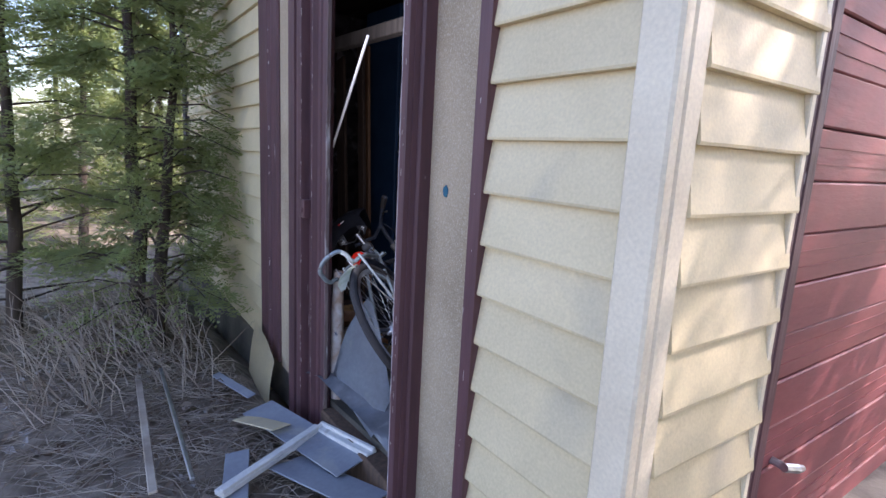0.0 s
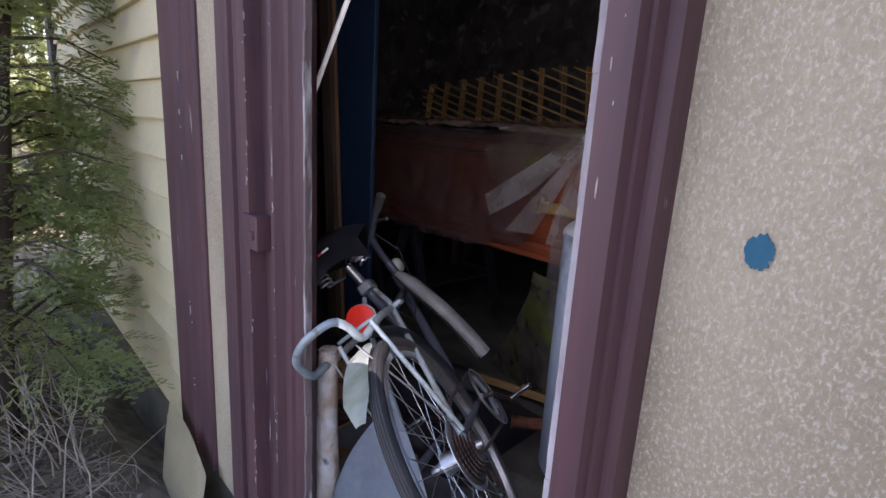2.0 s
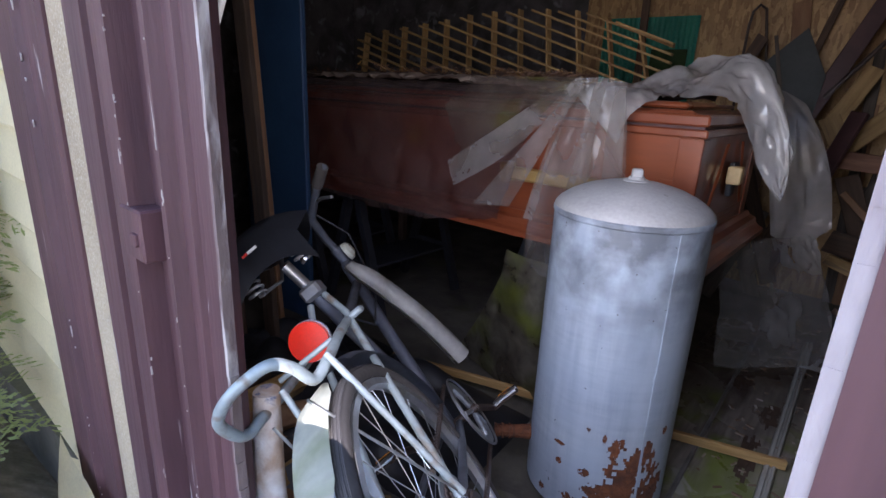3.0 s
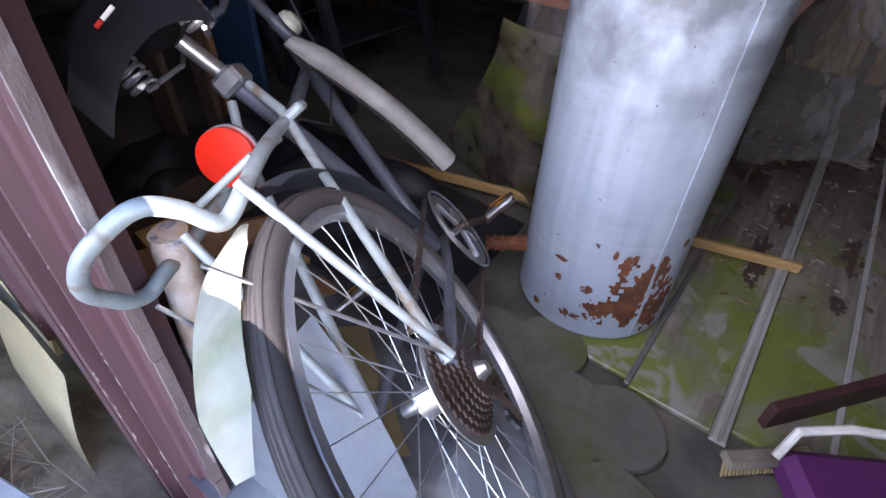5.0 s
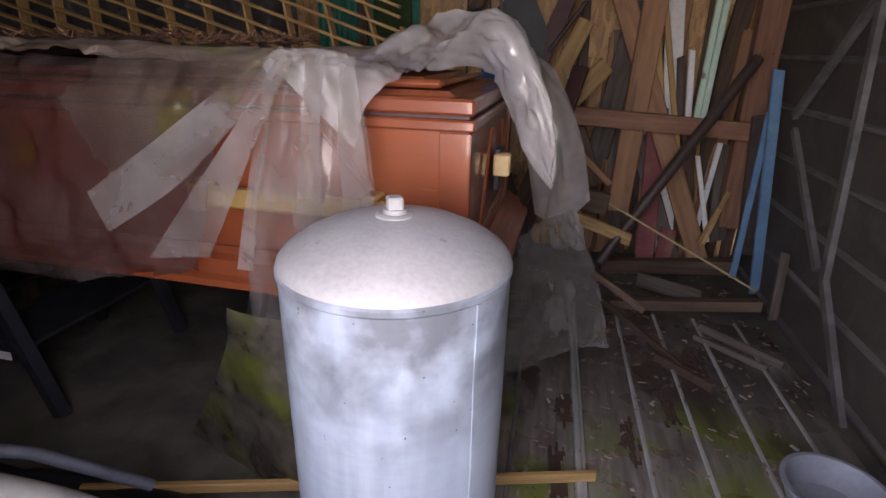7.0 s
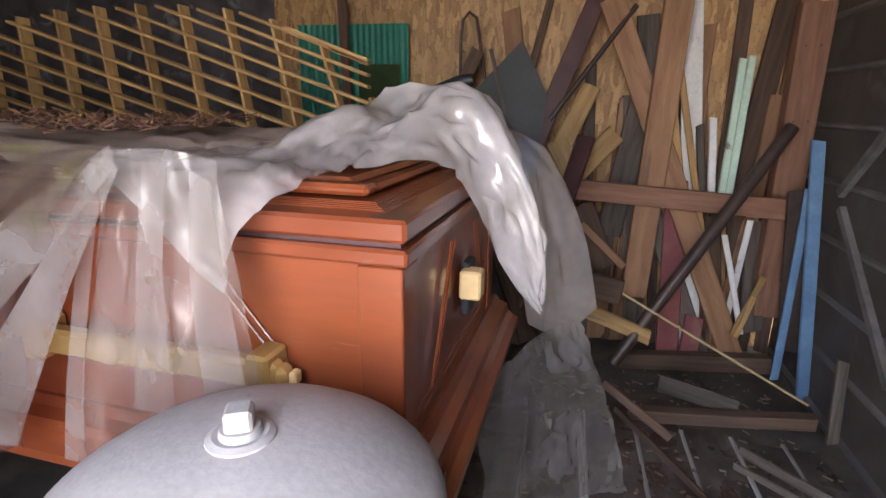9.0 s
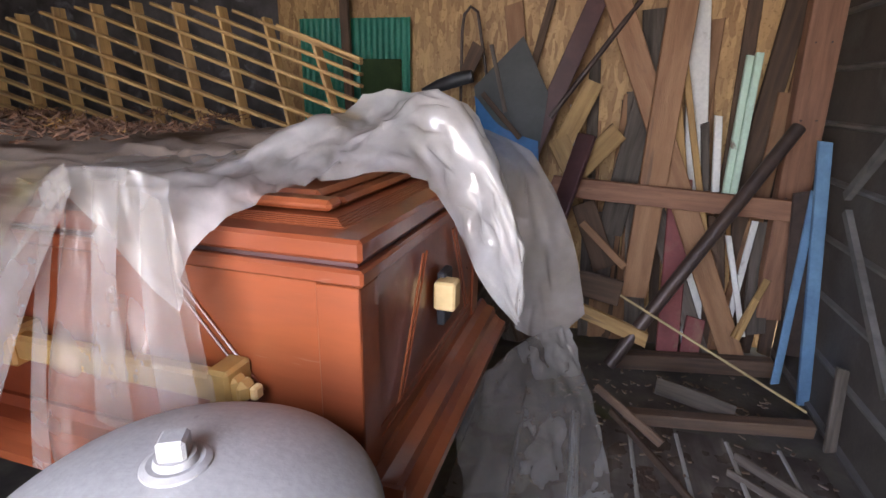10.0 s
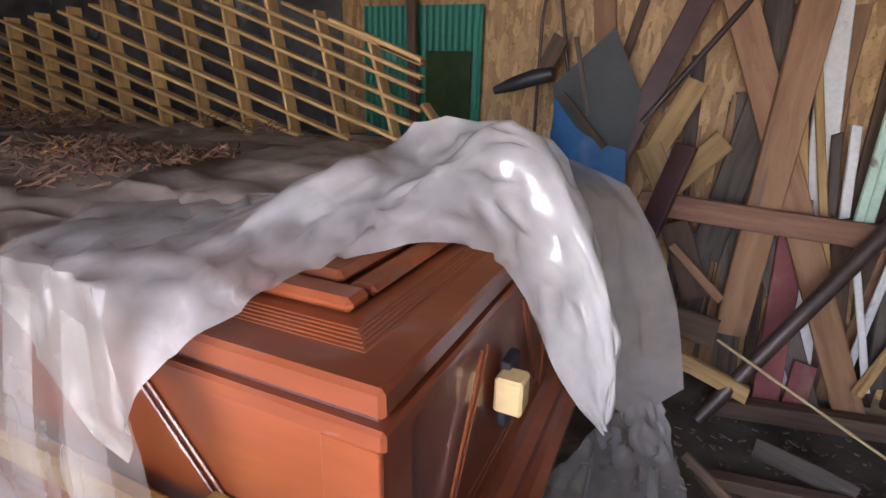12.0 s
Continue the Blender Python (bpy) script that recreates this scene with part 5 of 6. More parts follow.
for i in range(16):
    p = Vector((rnd.uniform(-1.9, -0.95), rnd.uniform(2.75, 3.2), rnd.uniform(0.02, 0.5)))
    ob = part("scrap_board", box(BM(), (-0.04, -0.012, -0.1), (0.04, 0.012, rnd.uniform(0.4, 0.75)), 0.003), (GREY_PINE, MAROON, GREY_WOOD)[i % 3], pile)
    ob.matrix_basis = Matrix.Translation(p) @ pose(0, 0, 0, rnd.uniform(-25, 5), rnd.uniform(-25, 25), rnd.uniform(-40, 40))

# ---- floor scraps ----
floor_debris = BM()
rnd = random.Random(3)
for i in range(420):
    x, y = rnd.uniform(-0.95, 0.08), rnd.uniform(1.2, 3.0)
    l, w = rnd.uniform(0.005, 0.03), rnd.uniform(0.003, 0.010)
    box(floor_debris, (-l / 2, -w / 2, 0), (l / 2, w / 2, 0.004), m=Matrix.Translation((x, y, 0.015)) @ pose(0, 0, 0, 0, 0, rnd.uniform(0, 180)))
mush = BM()
rnd = random.Random(13)
for cx, cy, w, h in ((-0.835, 1.42, 0.035, 0.17), (-0.80, 1.75, 0.04, 0.12), (-0.63, 1.36, 0.03, 0.05), (-0.61, 1.62, 0.035, 0.13), (-0.46, 1.8, 0.04, 0.15), (-0.30, 2.1, 0.06, 0.12), (-0.92, 1.95, 0.05, 0.10), (-0.52, 2.2, 0.06, 0.09)):
    n, pts = 18, {}
    for i in range(n + 1):
        for j in range(n + 1):
            u, v = 2 * i / n - 1, 2 * j / n - 1
            f = 1 - u * u - v * v + 0.9 * noise.noise(Vector((u * 2.2 + cx * 9, v * 2.2, cy * 5))) + 0.5 * noise.noise(Vector((u * 7, v * 7 + cx, 2)))
            if f > 0.35:
                pts[i, j] = mush.verts.new((cx + u * w, cy + v * h, 0.0165 + 0.004 * abs(noise.noise(Vector((u * 6, v * 6, cx))))))
    for i, j in list(pts):
        q = [pts.get(k) for k in ((i, j), (i + 1, j), (i + 1, j + 1), (i, j + 1))]
        if all(q):
            mush.faces.new(q)
bmesh.ops.delete(mush, geom=[v for v in mush.verts if not v.link_faces], context="VERTS")
tagged(part("leaf_mush", mush, SOIL), "dark red-brown rotten leaves stuck to the floor boards", "plant litter", kind="stuff")
tagged(part("floor_litter", floor_debris, DEAD_LEAF), "pale chips and flakes scattered on the floor", "litter", kind="stuff")
leaning("stake", (-2.05, 1.13, 0.05), (-0.735, 1.435, 0.035), 0.03, 0.018, YELLOW_PINE, "long pointed pale stake lying on the floor", "stake")
leaning("plank", (-0.73, 0.86, 0.045), (-0.45, 1.20, 0.045), 0.075, 0.02, MAROON, "dark red-brown board lying on the panels", "plank")
toy = thing("sledge", "purple plastic sledge with a white tube handle on the floor", "sledge", pose(-0.575, 0.755, 0.014, 0, 0, 30))
part("shell", box(BM(), (-0.11, -0.09, 0.0), (0.16, 0.08, 0.075), 0.02), PURPLE, toy)
part("handle", tube(BM(), [(-0.12, 0.06, 0.06), (-0.09, 0.085, 0.11), (0.0, 0.09, 0.125), (0.12, 0.085, 0.12), (0.16, 0.05, 0.08)], 0.009, 8), WHITE_PAINT, toy, "white tubular handle")
brush = thing("broom_head", "worn greenish broom head lying on the floor", "broom", pose(-0.715, 0.755, 0.014, 0, 0, 40))
part("stock", box(BM(), (-0.09, -0.02, 0.03), (0.09, 0.02, 0.05), 0.008), MOSSY, brush)
for i in range(22):
    part("bristles", tube(BM(), [(-0.085 + 0.008 * i, 0, 0.032), (-0.085 + 0.008 * i, -0.012, 0.002)], 0.0028, 5), CARD, brush)
bucket = thing("basin", "shallow pale grey plastic basin on the floor", "basin", pose(-0.14, 1.44, 0.012))
smooth(part("shell", lathe(BM(), [(0, 0.004), (0.095, 0.004), (0.120, 0.075), (0.127, 0.077), (0.127, 0.085), (0.115, 0.085), (0.09, 0.012), (0, 0.012)], 32), PALE_PLASTIC, bucket), 40)
part("bail", tube(BM(), [(-0.125, 0, 0.08), (-0.11, -0.06, 0.088), (0, -0.12, 0.092), (0.11, -0.06, 0.088), (0.125, 0, 0.08)], 0.003, 6), CHROME, bucket)
for x, y, r in ((-1.10, 0.62, 0.13), (-0.97, 0.68, 0.10), (-1.32, 0.70, 0.12), (-0.92, 0.45, 0.14), (-1.18, 0.78, 0.09)):
    bm = lathe(BM(), [(0, 0.0), (r, 0.0), (r * 1.02, 0.012), (r * 0.97, 0.022), (0, 0.026)], 20)
    for v in bm.verts:
        k = 1 + 0.18 * noise.noise(Vector((v.co.x * 9 + x * 5, v.co.y * 9, 0)))
        v.co.x, v.co.y = v.co.x * k, v.co.y * k
    ob = tagged(smooth(part("flat_stone", bm, GREY_STONE), 40), "flat dark mossy stone on the floor", "stone", group="flat stones on the floor")
    ob.location = (x, y, -0.004)

# ---- bicycle ----
BIKE = Matrix(((-0.523, -0.690, 0.5, -1.19), (0.8036, -0.202, 0.56, 0.27), (-0.2856, 0.695, 0.66, 0.42), (0, 0, 0, 1)))   # x ahead, y up, z to the chain side
bike = thing("bicycle", "old grey bicycle toppled over with a pale luggage rack", "bicycle", BIKE)
RW = 0.300
WHEEL = BIKE.inverted() @ Matrix(((-0.4988, -0.6486, 0.5749, -1.169), (0.8269, -0.1575, 0.5399, 0.303), (-0.2596, 0.7447, 0.6149, 0.402), (0, 0, 0, 1)))   # the rear wheel sits askew in the frame


def ring(bm, r, t, seg=56, sides=8, z=0.0, squash=1.0):
    rows = []
    for i in range(seg):
        a = 2 * math.pi * i / seg
        rows.append([bm.verts.new(((r + t * math.cos(b)) * math.cos(a), (r + t * math.cos(b)) * math.sin(a), z + squash * t * math.sin(b))) for b in (2 * math.pi * k / sides for k in range(sides))])
    for i in range(seg):
        for k in range(sides):
            bm.faces.new((rows[i][k], rows[(i + 1) % seg][k], rows[(i + 1) % seg][(k + 1) % sides], rows[i][(k + 1) % sides]))
    return bm


wheel = smooth(part("rear_wheel", ring(BM(), RW - 0.032, 0.012, 56, 6, 0, 1.1), CHROME, bike, "dull alloy rim"), 50)
wheel.matrix_basis = WHEEL
smooth(part("tyre", ring(BM(), RW - 0.012, 0.0155, 64, 12), RUBBER, wheel, "worn ribbed black tyre"), 60)
for k in (-0.010, -0.005, 0.0, 0.005, 0.010):
    part("tread_rib", ring(BM(), RW + 0.0034 - abs(k) * 0.3, 0.0016, 64, 4, k), RUBBER, wheel)
for i in range(32):
    a = 2 * math.pi * i / 32
    s = 1 if i % 2 else -1
    b = a + (0.55 if (i // 2) % 2 else -0.55)
    part("spoke", tube(BM(), [(0.022 * math.cos(b), 0.022 * math.sin(b), s * 0.028), ((RW - 0.04) * math.cos(a), (RW - 0.04) * math.sin(a), 0)], 0.0009, 4), CHROME, wheel)
smooth(part("hub", tube(BM(), [(0, 0, -0.062), (0, 0, -0.035), (0, 0, -0.03), (0, 0, 0.03), (0, 0, 0.035), (0, 0, 0.07)], [0.009, 0.012, 0.026, 0.018, 0.026, 0.008], 16), CHROME, wheel), 40)


def cog(r, teeth, z, t=0.003, hole=0.012, depth=0.005):
    bm = BM()
    outer = []
    for i in range(teeth * 2):
        a = 2 * math.pi * i / (teeth * 2)
        q = r + (depth if i % 2 else 0)
        outer.append((q * math.cos(a), q * math.sin(a)))
    prism(bm, outer, z, z + t, "z")
    return bm


cassette = part("cassette", cog(0.066, 34, 0.028), DARK_METAL, wheel, "dark greasy sprocket cluster")
for i, r in enumerate((0.058, 0.05, 0.043, 0.036, 0.03)):
    part("sprocket", cog(r, 22 + 2 * (5 - i), 0.033 + 0.005 * i), DARK_METAL, cassette)
part("spoke_guard", lathe(BM(), [(0.03, 0.024), (0.082, 0.025), (0.082, 0.027), (0.03, 0.0265)], 40), CHROME, wheel, "thin steel spoke guard disc")


def pipe(name, pts, r, mat, label=""):
    return smooth(part(name, tube(BM(), pts, r, 12), mat, bike, label), 50)


BB, SEAT, HEAD, STEM = (0.475, -0.015, 0), (0.295, 0.456, 0), (0.80, 0.40, 0), (0.77, 0.55, 0)
pipe("seat_tube", [BB, SEAT], 0.0155, GREY_TUBE)
pipe("down_tube", [BB, (0.60, 0.24, 0), (0.745, 0.50, 0)], 0.0165, GREY_TUBE, "grey enamelled main tube")
pipe("cross_tube", [(0.33, 0.34, 0), (0.70, 0.43, 0)], 0.013, GREY_TUBE)
pipe("head_tube", [(0.80, 0.42, 0), (0.765, 0.56, 0)], 0.018, GREY_TUBE)
for s in (-1, 1):
    pipe("chain_stay", [(0.445, -0.012, s * 0.03), (0.30, -0.008, s * 0.045), (0, 0, s * 0.062)], 0.009, GREY_TUBE)
    pipe("seat_stay", [(0.288, 0.42, s * 0.02), (0.25, 0.36, s * 0.042), (0, 0.005, s * 0.062)], 0.0075, PALE_BLUE_TUBE, "pale blue seat stay")
    pipe("rack_strut", [(-0.02 + 0.02 * (s < 0), 0.315, s * 0.05), (0.0, 0.01, s * 0.072)], 0.0058, PALE_BLUE_TUBE, "pale enamelled rack strut")
    pipe("mudguard_stay", [(-0.13, 0.28, s * 0.03), (0.0, 0.012, s * 0.07)], 0.0022, CHROME)
pipe("fork", [(0.80, 0.42, 0), (0.83, 0.32, 0.03), (0.90, 0.10, 0.045)], 0.012, GREY_TUBE)
RACK = [Vector(p) for p in ((0.247, 0.345, 0.038), (0.1, 0.328, 0.047), (0.0, 0.306, 0.04), (-0.04, 0.295, 0.018), (-0.07, 0.327, 0.017), (-0.09, 0.35, 0.004), (-0.10, 0.355, -0.03), (-0.10, 0.351, -0.074), (-0.08, 0.335, -0.115), (-0.045, 0.307, -0.128), (-0.015, 0.295, -0.127), (0.01, 0.30, -0.112), (0.09, 0.31, -0.097), (0.22, 0.335, -0.05))]
pipe("rack", [spline(RACK, k / 70) for k in range(71)], 0.0092, PALE_BLUE_TUBE, "bent pale tubular luggage rack")
for x in (0.06, 0.16):
    pipe("rack_bar", [(x, 0.328, 0.046), (x, 0.33, -0.07)], 0.005, PALE_BLUE_TUBE)
ob = part("luggage_clip", box(BM(), (0.23, 0.338, 0.035), (0.262, 0.352, 0.075), 0.004), PALE_BLUE_TUBE, bike)
refl = part("reflector", tube(BM(), [(0.132, 0.354, -0.016), (0.144, 0.354, -0.016)], 0.038, 28), RED_PLASTIC, bike, "round bright red rear reflector")
part("bezel", tube(BM(), [(0.145, 0.354, -0.016), (0.152, 0.354, -0.016)], 0.040, 28), CHROME, refl)


def guard(a0, a1, r, w, mat, name, label, seg=24, flat=0.0, cx=0.0, cy=0.0, cz=0.0):
    bm = BM()
    rows = []
    for i in range(seg + 1):
        t = i / seg
        a = radians(a0 + (a1 - a0) * t)
        ww = w * min(1.0, 0.35 + 3.0 * min(t, 1 - t)) if flat else w
        rows.append([bm.verts.new((cx + (r + 0.012 * (1 - (k / 3) ** 2) * (1 - flat)) * math.cos(a), cy + (r + 0.012 * (1 - (k / 3) ** 2) * (1 - flat)) * math.sin(a), cz + ww * k / 3)) for k in range(-3, 4)])
    for p, q in zip(rows, rows[1:]):
        for k in range(6):
            bm.faces.new((p[k], p[k + 1], q[k + 1], q[k]))
    bmesh.ops.solidify(bm, geom=bm.faces[:], thickness=0.002)
    return smooth(part(name, bm, mat, bike, label), 60)


guard(96, 145, RW + 0.012, 0.030, IVORY, "mud_flap", "ivory plastic mudguard flap", 28, 0.7, cz=-0.03).matrix_basis = WHEEL
guard(20, 92, RW + 0.02, 0.024, GREY_TUBE, "mudguard", "grey narrow mudguard", 24).matrix_basis = WHEEL
bm = BM()
rows = []
for i in range(25):
    t = i / 24
    c = spline([Vector((0.55, 0.47, 0.045)), Vector((0.575, 0.38, 0.07)), Vector((0.59, 0.26, 0.095)), Vector((0.585, 0.16, 0.11)), Vector((0.565, 0.09, 0.118))], t)
    rr = 0.026 * min(1.0, 0.5 + 3 * t)
    rows.append([bm.verts.new(c + Vector((rr * math.cos(b), 0.25 * rr * math.cos(b), rr * math.sin(b)))) for b in (radians(-130 + 31 * k) for k in range(12))])
for p, q in zip(rows, rows[1:]):
    for k in range(11):
        bm.faces.new((p[k], p[k + 1], q[k + 1], q[k]))
bmesh.ops.solidify(bm, geom=bm.faces[:], thickness=0.002)
smooth(part("front_mudguard", bm, PALE_ALLOY, bike, "curved silver front mudguard"), 60)

ring_part = smooth(part("chainring", lathe(BM(), [(0.060, 0.060), (0.088, 0.060), (0.088, 0.063), (0.060, 0.063), (0.060, 0.060)], 44, Matrix.Translation((0.475, -0.015, 0))), CHROME, bike, "steel chainring with spider arms"), 30)
part("guard_ring", ring(BM(), 0.094, 0.003, 44, 6, 0.066), CHROME, ring_part).location = (0.475, -0.015, 0)
for k in range(5):
    a = radians(72 * k + 20)
    part("spider_arm", tube(BM(), [(0.475, -0.015, 0.068), (0.475 + 0.07 * math.cos(a), -0.015 + 0.07 * math.sin(a), 0.063)], 0.006, 6), CHROME, ring_part)
pipe("axle", [(0.475, -0.015, -0.07), (0.475, -0.015, 0.082)], 0.011, DARK_METAL)
PED = (0.64, -0.085, 0.085)
pipe("crank", [(0.475, -0.015, 0.078), PED], 0.009, DARK_METAL)
pipe("crank", [(0.475, -0.015, -0.07), (0.31, 0.055, -0.085)], 0.009, DARK_METAL)


def pedal(p, s, mat):
    p = Vector(p)
    core = part("pedal", tube(BM(), [p, p + Vector((0, 0, s * 0.085))], 0.008, 10), CHROME, bike, "cage pedal with steel spindle")
    for d in (-0.032, 0.032):
        bm = tube(BM(), [p + Vector((d, 0, s * 0.006)), p + Vector((d * 1.1, 0.004, s * 0.045)), p + Vector((d, 0, s * 0.085))], 0.0035, 6)
        part("cage", bm, DARK_METAL, core)
    for z in (0.006, 0.083):
        part("cage_end", tube(BM(), [p + Vector((-0.032, 0, s * z)), p + Vector((0.032, 0, s * z))], 0.0035, 6), DARK_METAL, core)
    part("pedal_reflector", box(BM(), tuple(p + Vector((0.033, -0.007, min(s * 0.025, s * 0.065)))), tuple(p + Vector((0.038, 0.007, max(s * 0.025, s * 0.065))))), mat, core, "orange pedal reflector")


pedal(PED, 1, ORANGE)
pedal((0.31, 0.055, -0.085), -1, ORANGE)
chain = BM()
for k in range(64):
    t = k / 64
    a = (0.475, 0.075) if t < 0.5 else (0.475, -0.105)
    b = (0.0, 0.062) if t < 0.5 else (0.0, -0.062)
    f = t * 2 if t < 0.5 else 2 - t * 2
    x, y = a[0] + (b[0] - a[0]) * f, a[1] + (b[1] - a[1]) * f
    box(chain, (x - 0.005, y - 0.004, 0.048), (x + 0.005, y + 0.004, 0.055))
part("chain", chain, DARK_METAL, bike, "rusty dark chain")["kind"] = "stuff"
der = part("derailleur", box(BM(), (0.0, -0.05, 0.05), (0.03, -0.012, 0.075), 0.006), DARK_METAL, bike)
part("cage", tube(BM(), [(0.02, -0.04, 0.06), (0.05, -0.10, 0.055), (0.045, -0.15, 0.055)], 0.006, 6), DARK_METAL, der)
for q in ((0.03, -0.07), (0.045, -0.14)):
    part("jockey_wheel", cog(0.016, 11, 0.048, 0.006), BLACK_PLASTIC, der).location = (q[0], q[1], 0)
pipe("seat_post", [SEAT, (0.265, 0.52, 0)], 0.0125, CHROME)
part("seat_clamp", box(BM(), (0.27, 0.425, -0.02), (0.32, 0.458, 0.026), 0.006), CHROME, bike)
for k in range(4):
    part("collar", ring(BM(), 0.017, 0.003, 16, 6), (CHROME, BLACK_PLASTIC)[k % 2], bike).matrix_basis = Matrix.Translation((0.448 - 0.0030 * k, 0.06 + 0.008 * k, 0)) @ pose(0, 0, 0, 90, 0, 0)
bm = BM()
rows = []
for i in range(15):
    t = i / 14
    x = 0.155 + 0.27 * t
    w = 0.115 * (1 - t) ** 0.8 + 0.028
    if i == 0:
        w *= 0.72
    rows.append([bm.verts.new((x - 0.03 * (abs(k) / 5) ** 2 * (1 - t), 0.60 + 0.012 * t - 0.055 * (abs(k) / 5) ** 2.2 - (0.02 if i == 0 else 0), w * k / 5)) for k in range(-5, 6)])
for p, q in zip(rows, rows[1:]):
    for k in range(10):
        bm.faces.new((p[k], p[k + 1], q[k + 1], q[k]))
skirt = [rows[0][k] for k in range(11)]
low = [bm.verts.new(v.co + Vector((0.004, -0.065, 0))) for v in skirt]
for k in range(10):
    bm.faces.new((skirt[k + 1], skirt[k], low[k], low[k + 1]))
bmesh.ops.solidify(bm, geom=bm.faces[:], thickness=0.006)
saddle = smooth(part("saddle", bm, BLACK_PLASTIC, bike, "wide black sprung saddle"), 50)
for i, (z0, z1, mt) in enumerate(((-0.014, -0.003, RED_PRINT), (-0.001, 0.02, WHITE_PRINT))):
    part("print_bar", box(BM(), (0.1375, 0.552, z0), (0.1405, 0.557, z1)), mt, saddle, "small printed mark")
for s in (-1, 1):
    pts = [(0.205 + 0.018 * math.cos(a), 0.49 + 0.075 * a / 38, s * 0.06 + 0.018 * math.sin(a)) for a in (i * 0.5 for i in range(76))]
    part("spring", tube(BM(), pts, 0.003, 5), CHROME, saddle, "coiled steel saddle spring")
    part("saddle_rail", tube(BM(), [(0.205, 0.49, s * 0.06), (0.28, 0.50, s * 0.03), (0.40, 0.58, s * 0.02)], 0.004, 6), CHROME, saddle)
pipe("stem", [(0.765, 0.55, 0), (0.75, 0.60, 0.0), (0.68, 0.655, 0.02)], 0.0125, GREY_TUBE)
bell = part("bell", lathe(BM(), [(0, 0.024), (0.016, 0.022), (0.028, 0.012), (0.030, 0.0), (0, 0)], 24), IVORY, bike, "round ivory bell")
bell.matrix_basis = pose(0.77, 0.53, 0.02)
pipe("handlebar", [(0.545, 0.71, 0.16), (0.60, 0.69, 0.10), (0.68, 0.655, 0.02), (0.73, 0.64, -0.06), (0.70, 0.66, -0.18)], 0.0115, GREY_TUBE)
pipe("grip", [(0.545, 0.71, 0.16), (0.59, 0.694, 0.11)], 0.016, RUBBER, "black rubber grip")
pipe("brake_lever", [(0.62, 0.67, 0.08), (0.57, 0.655, 0.10), (0.53, 0.63, 0.13)], 0.005, CHROME)
pipe("cable", [(0.66, 0.66, 0.04), (0.72, 0.56, 0.07), (0.62, 0.38, 0.05), (0.42, 0.30, 0.03), (0.30, 0.36, 0.02)], 0.0028, BLACK_PLASTIC)

# ---- what lies round the bicycle ----
bm = loft(BM(), [[(-1.75, 0.10, 0.05), (-1.45, 0.09, 0.10), (-1.15, 0.09, 0.09), (-0.90, 0.10, 0.03)], [(-1.75, 0.28, 0.14), (-1.45, 0.25, 0.14), (-1.15, 0.27, 0.17), (-0.93, 0.27, 0.12)], [(-1.72, 0.5, 0.16), (-1.42, 0.48, 0.13), (-1.15, 0.45, 0.20), (-0.98, 0.42, 0.08)], [(-1.7, 0.62, 0.04), (-1.42, 0.60, 0.03), (-1.2, 0.56, 0.04), (-1.02, 0.52, 0.02)]], 40, 30, 0.025, 6.0, seed=21.0)
tagged(smooth(part("foam_sheet", bm, GREY_FILM), 30), "crumpled pale grey plastic sheet under the bicycle", "plastic sheet")
bm = loft(BM(), [[(-1.56, 0.36, 0.20), (-1.44, 0.28, 0.22), (-1.32, 0.20, 0.21)], [(-1.45, 0.46, 0.19), (-1.33, 0.37, 0.215), (-1.21, 0.29, 0.21)]], 10, 8, 0.004, 6.0)
bmesh.ops.solidify(bm, geom=bm.faces[:], thickness=0.006)
tagged(part("cardboard", bm, CARD), "flattened wet brown cardboard under the wheel", "cardboard")
bm = loft(BM(), [[(-1.46, 0.15, 0.10), (-1.40, 0.19, 0.34), (-1.32, 0.24, 0.50)], [(-1.28, 0.14, 0.05), (-1.24, 0.18, 0.24), (-1.20, 0.23, 0.38)], [(-1.08, 0.13, 0.0), (-1.07, 0.17, 0.08), (-1.07, 0.21, 0.15)]], 20, 20, 0.006, 5.0, seed=3.0)
bmesh.ops.solidify(bm, geom=bm.faces[:], thickness=0.004)
tagged(smooth(part("plastic_panel", bm, PALE_PLASTIC), 40), "broken pale blue-grey plastic panel in the doorway", "panel")
bm = BM()
n = 50
vs = [[bm.verts.new((-2.7 + 1.25 * i / n, 0.2 + 1.0 * j / n, 0.02 + 0.20 * max(0.0, math.sin(math.pi * i / n) * math.sin(math.pi * j / n)) ** 0.5 * (0.7 + 0.9 * abs(noise.noise(Vector((i * 0.13, j * 0.13, 5))))) - 0.03)) for j in range(n + 1)] for i in range(n + 1)]
for i in range(n):
    for j in range(n):
        bm.faces.new((vs[i][j], vs[i + 1][j], vs[i + 1][j + 1], vs[i][j + 1]))
tagged(smooth(part("bin_bag", bm, BLACK_PLASTIC), 60), "slumped black plastic bin bag on the floor", "plastic bag")
bm = tube(BM(), [(-1.47, 0.175, -0.02), (-1.475, 0.18, 0.2), (-1.48, 0.18, 0.40), (-1.485, 0.185, 0.58)], [0.026, 0.03, 0.028, 0.024], 14)
for v in bm.verts:
    v.co += Vector((1, 1, 0)) * 0.006 * noise.noise(v.co * 18)
tagged(smooth(part("flaking_post", bm, material("flaking_paint", (0.62, 0.60, 0.58), (0.40, 0.28, 0.20), 16.0, 0.8, 0.8, 60, c=(0.10, 0.12, 0.2), c_scale=22, c_at=(0.62, 0.68))), 60), "short post with flaking white paint beside the jamb", "post")
rnd = random.Random(77)
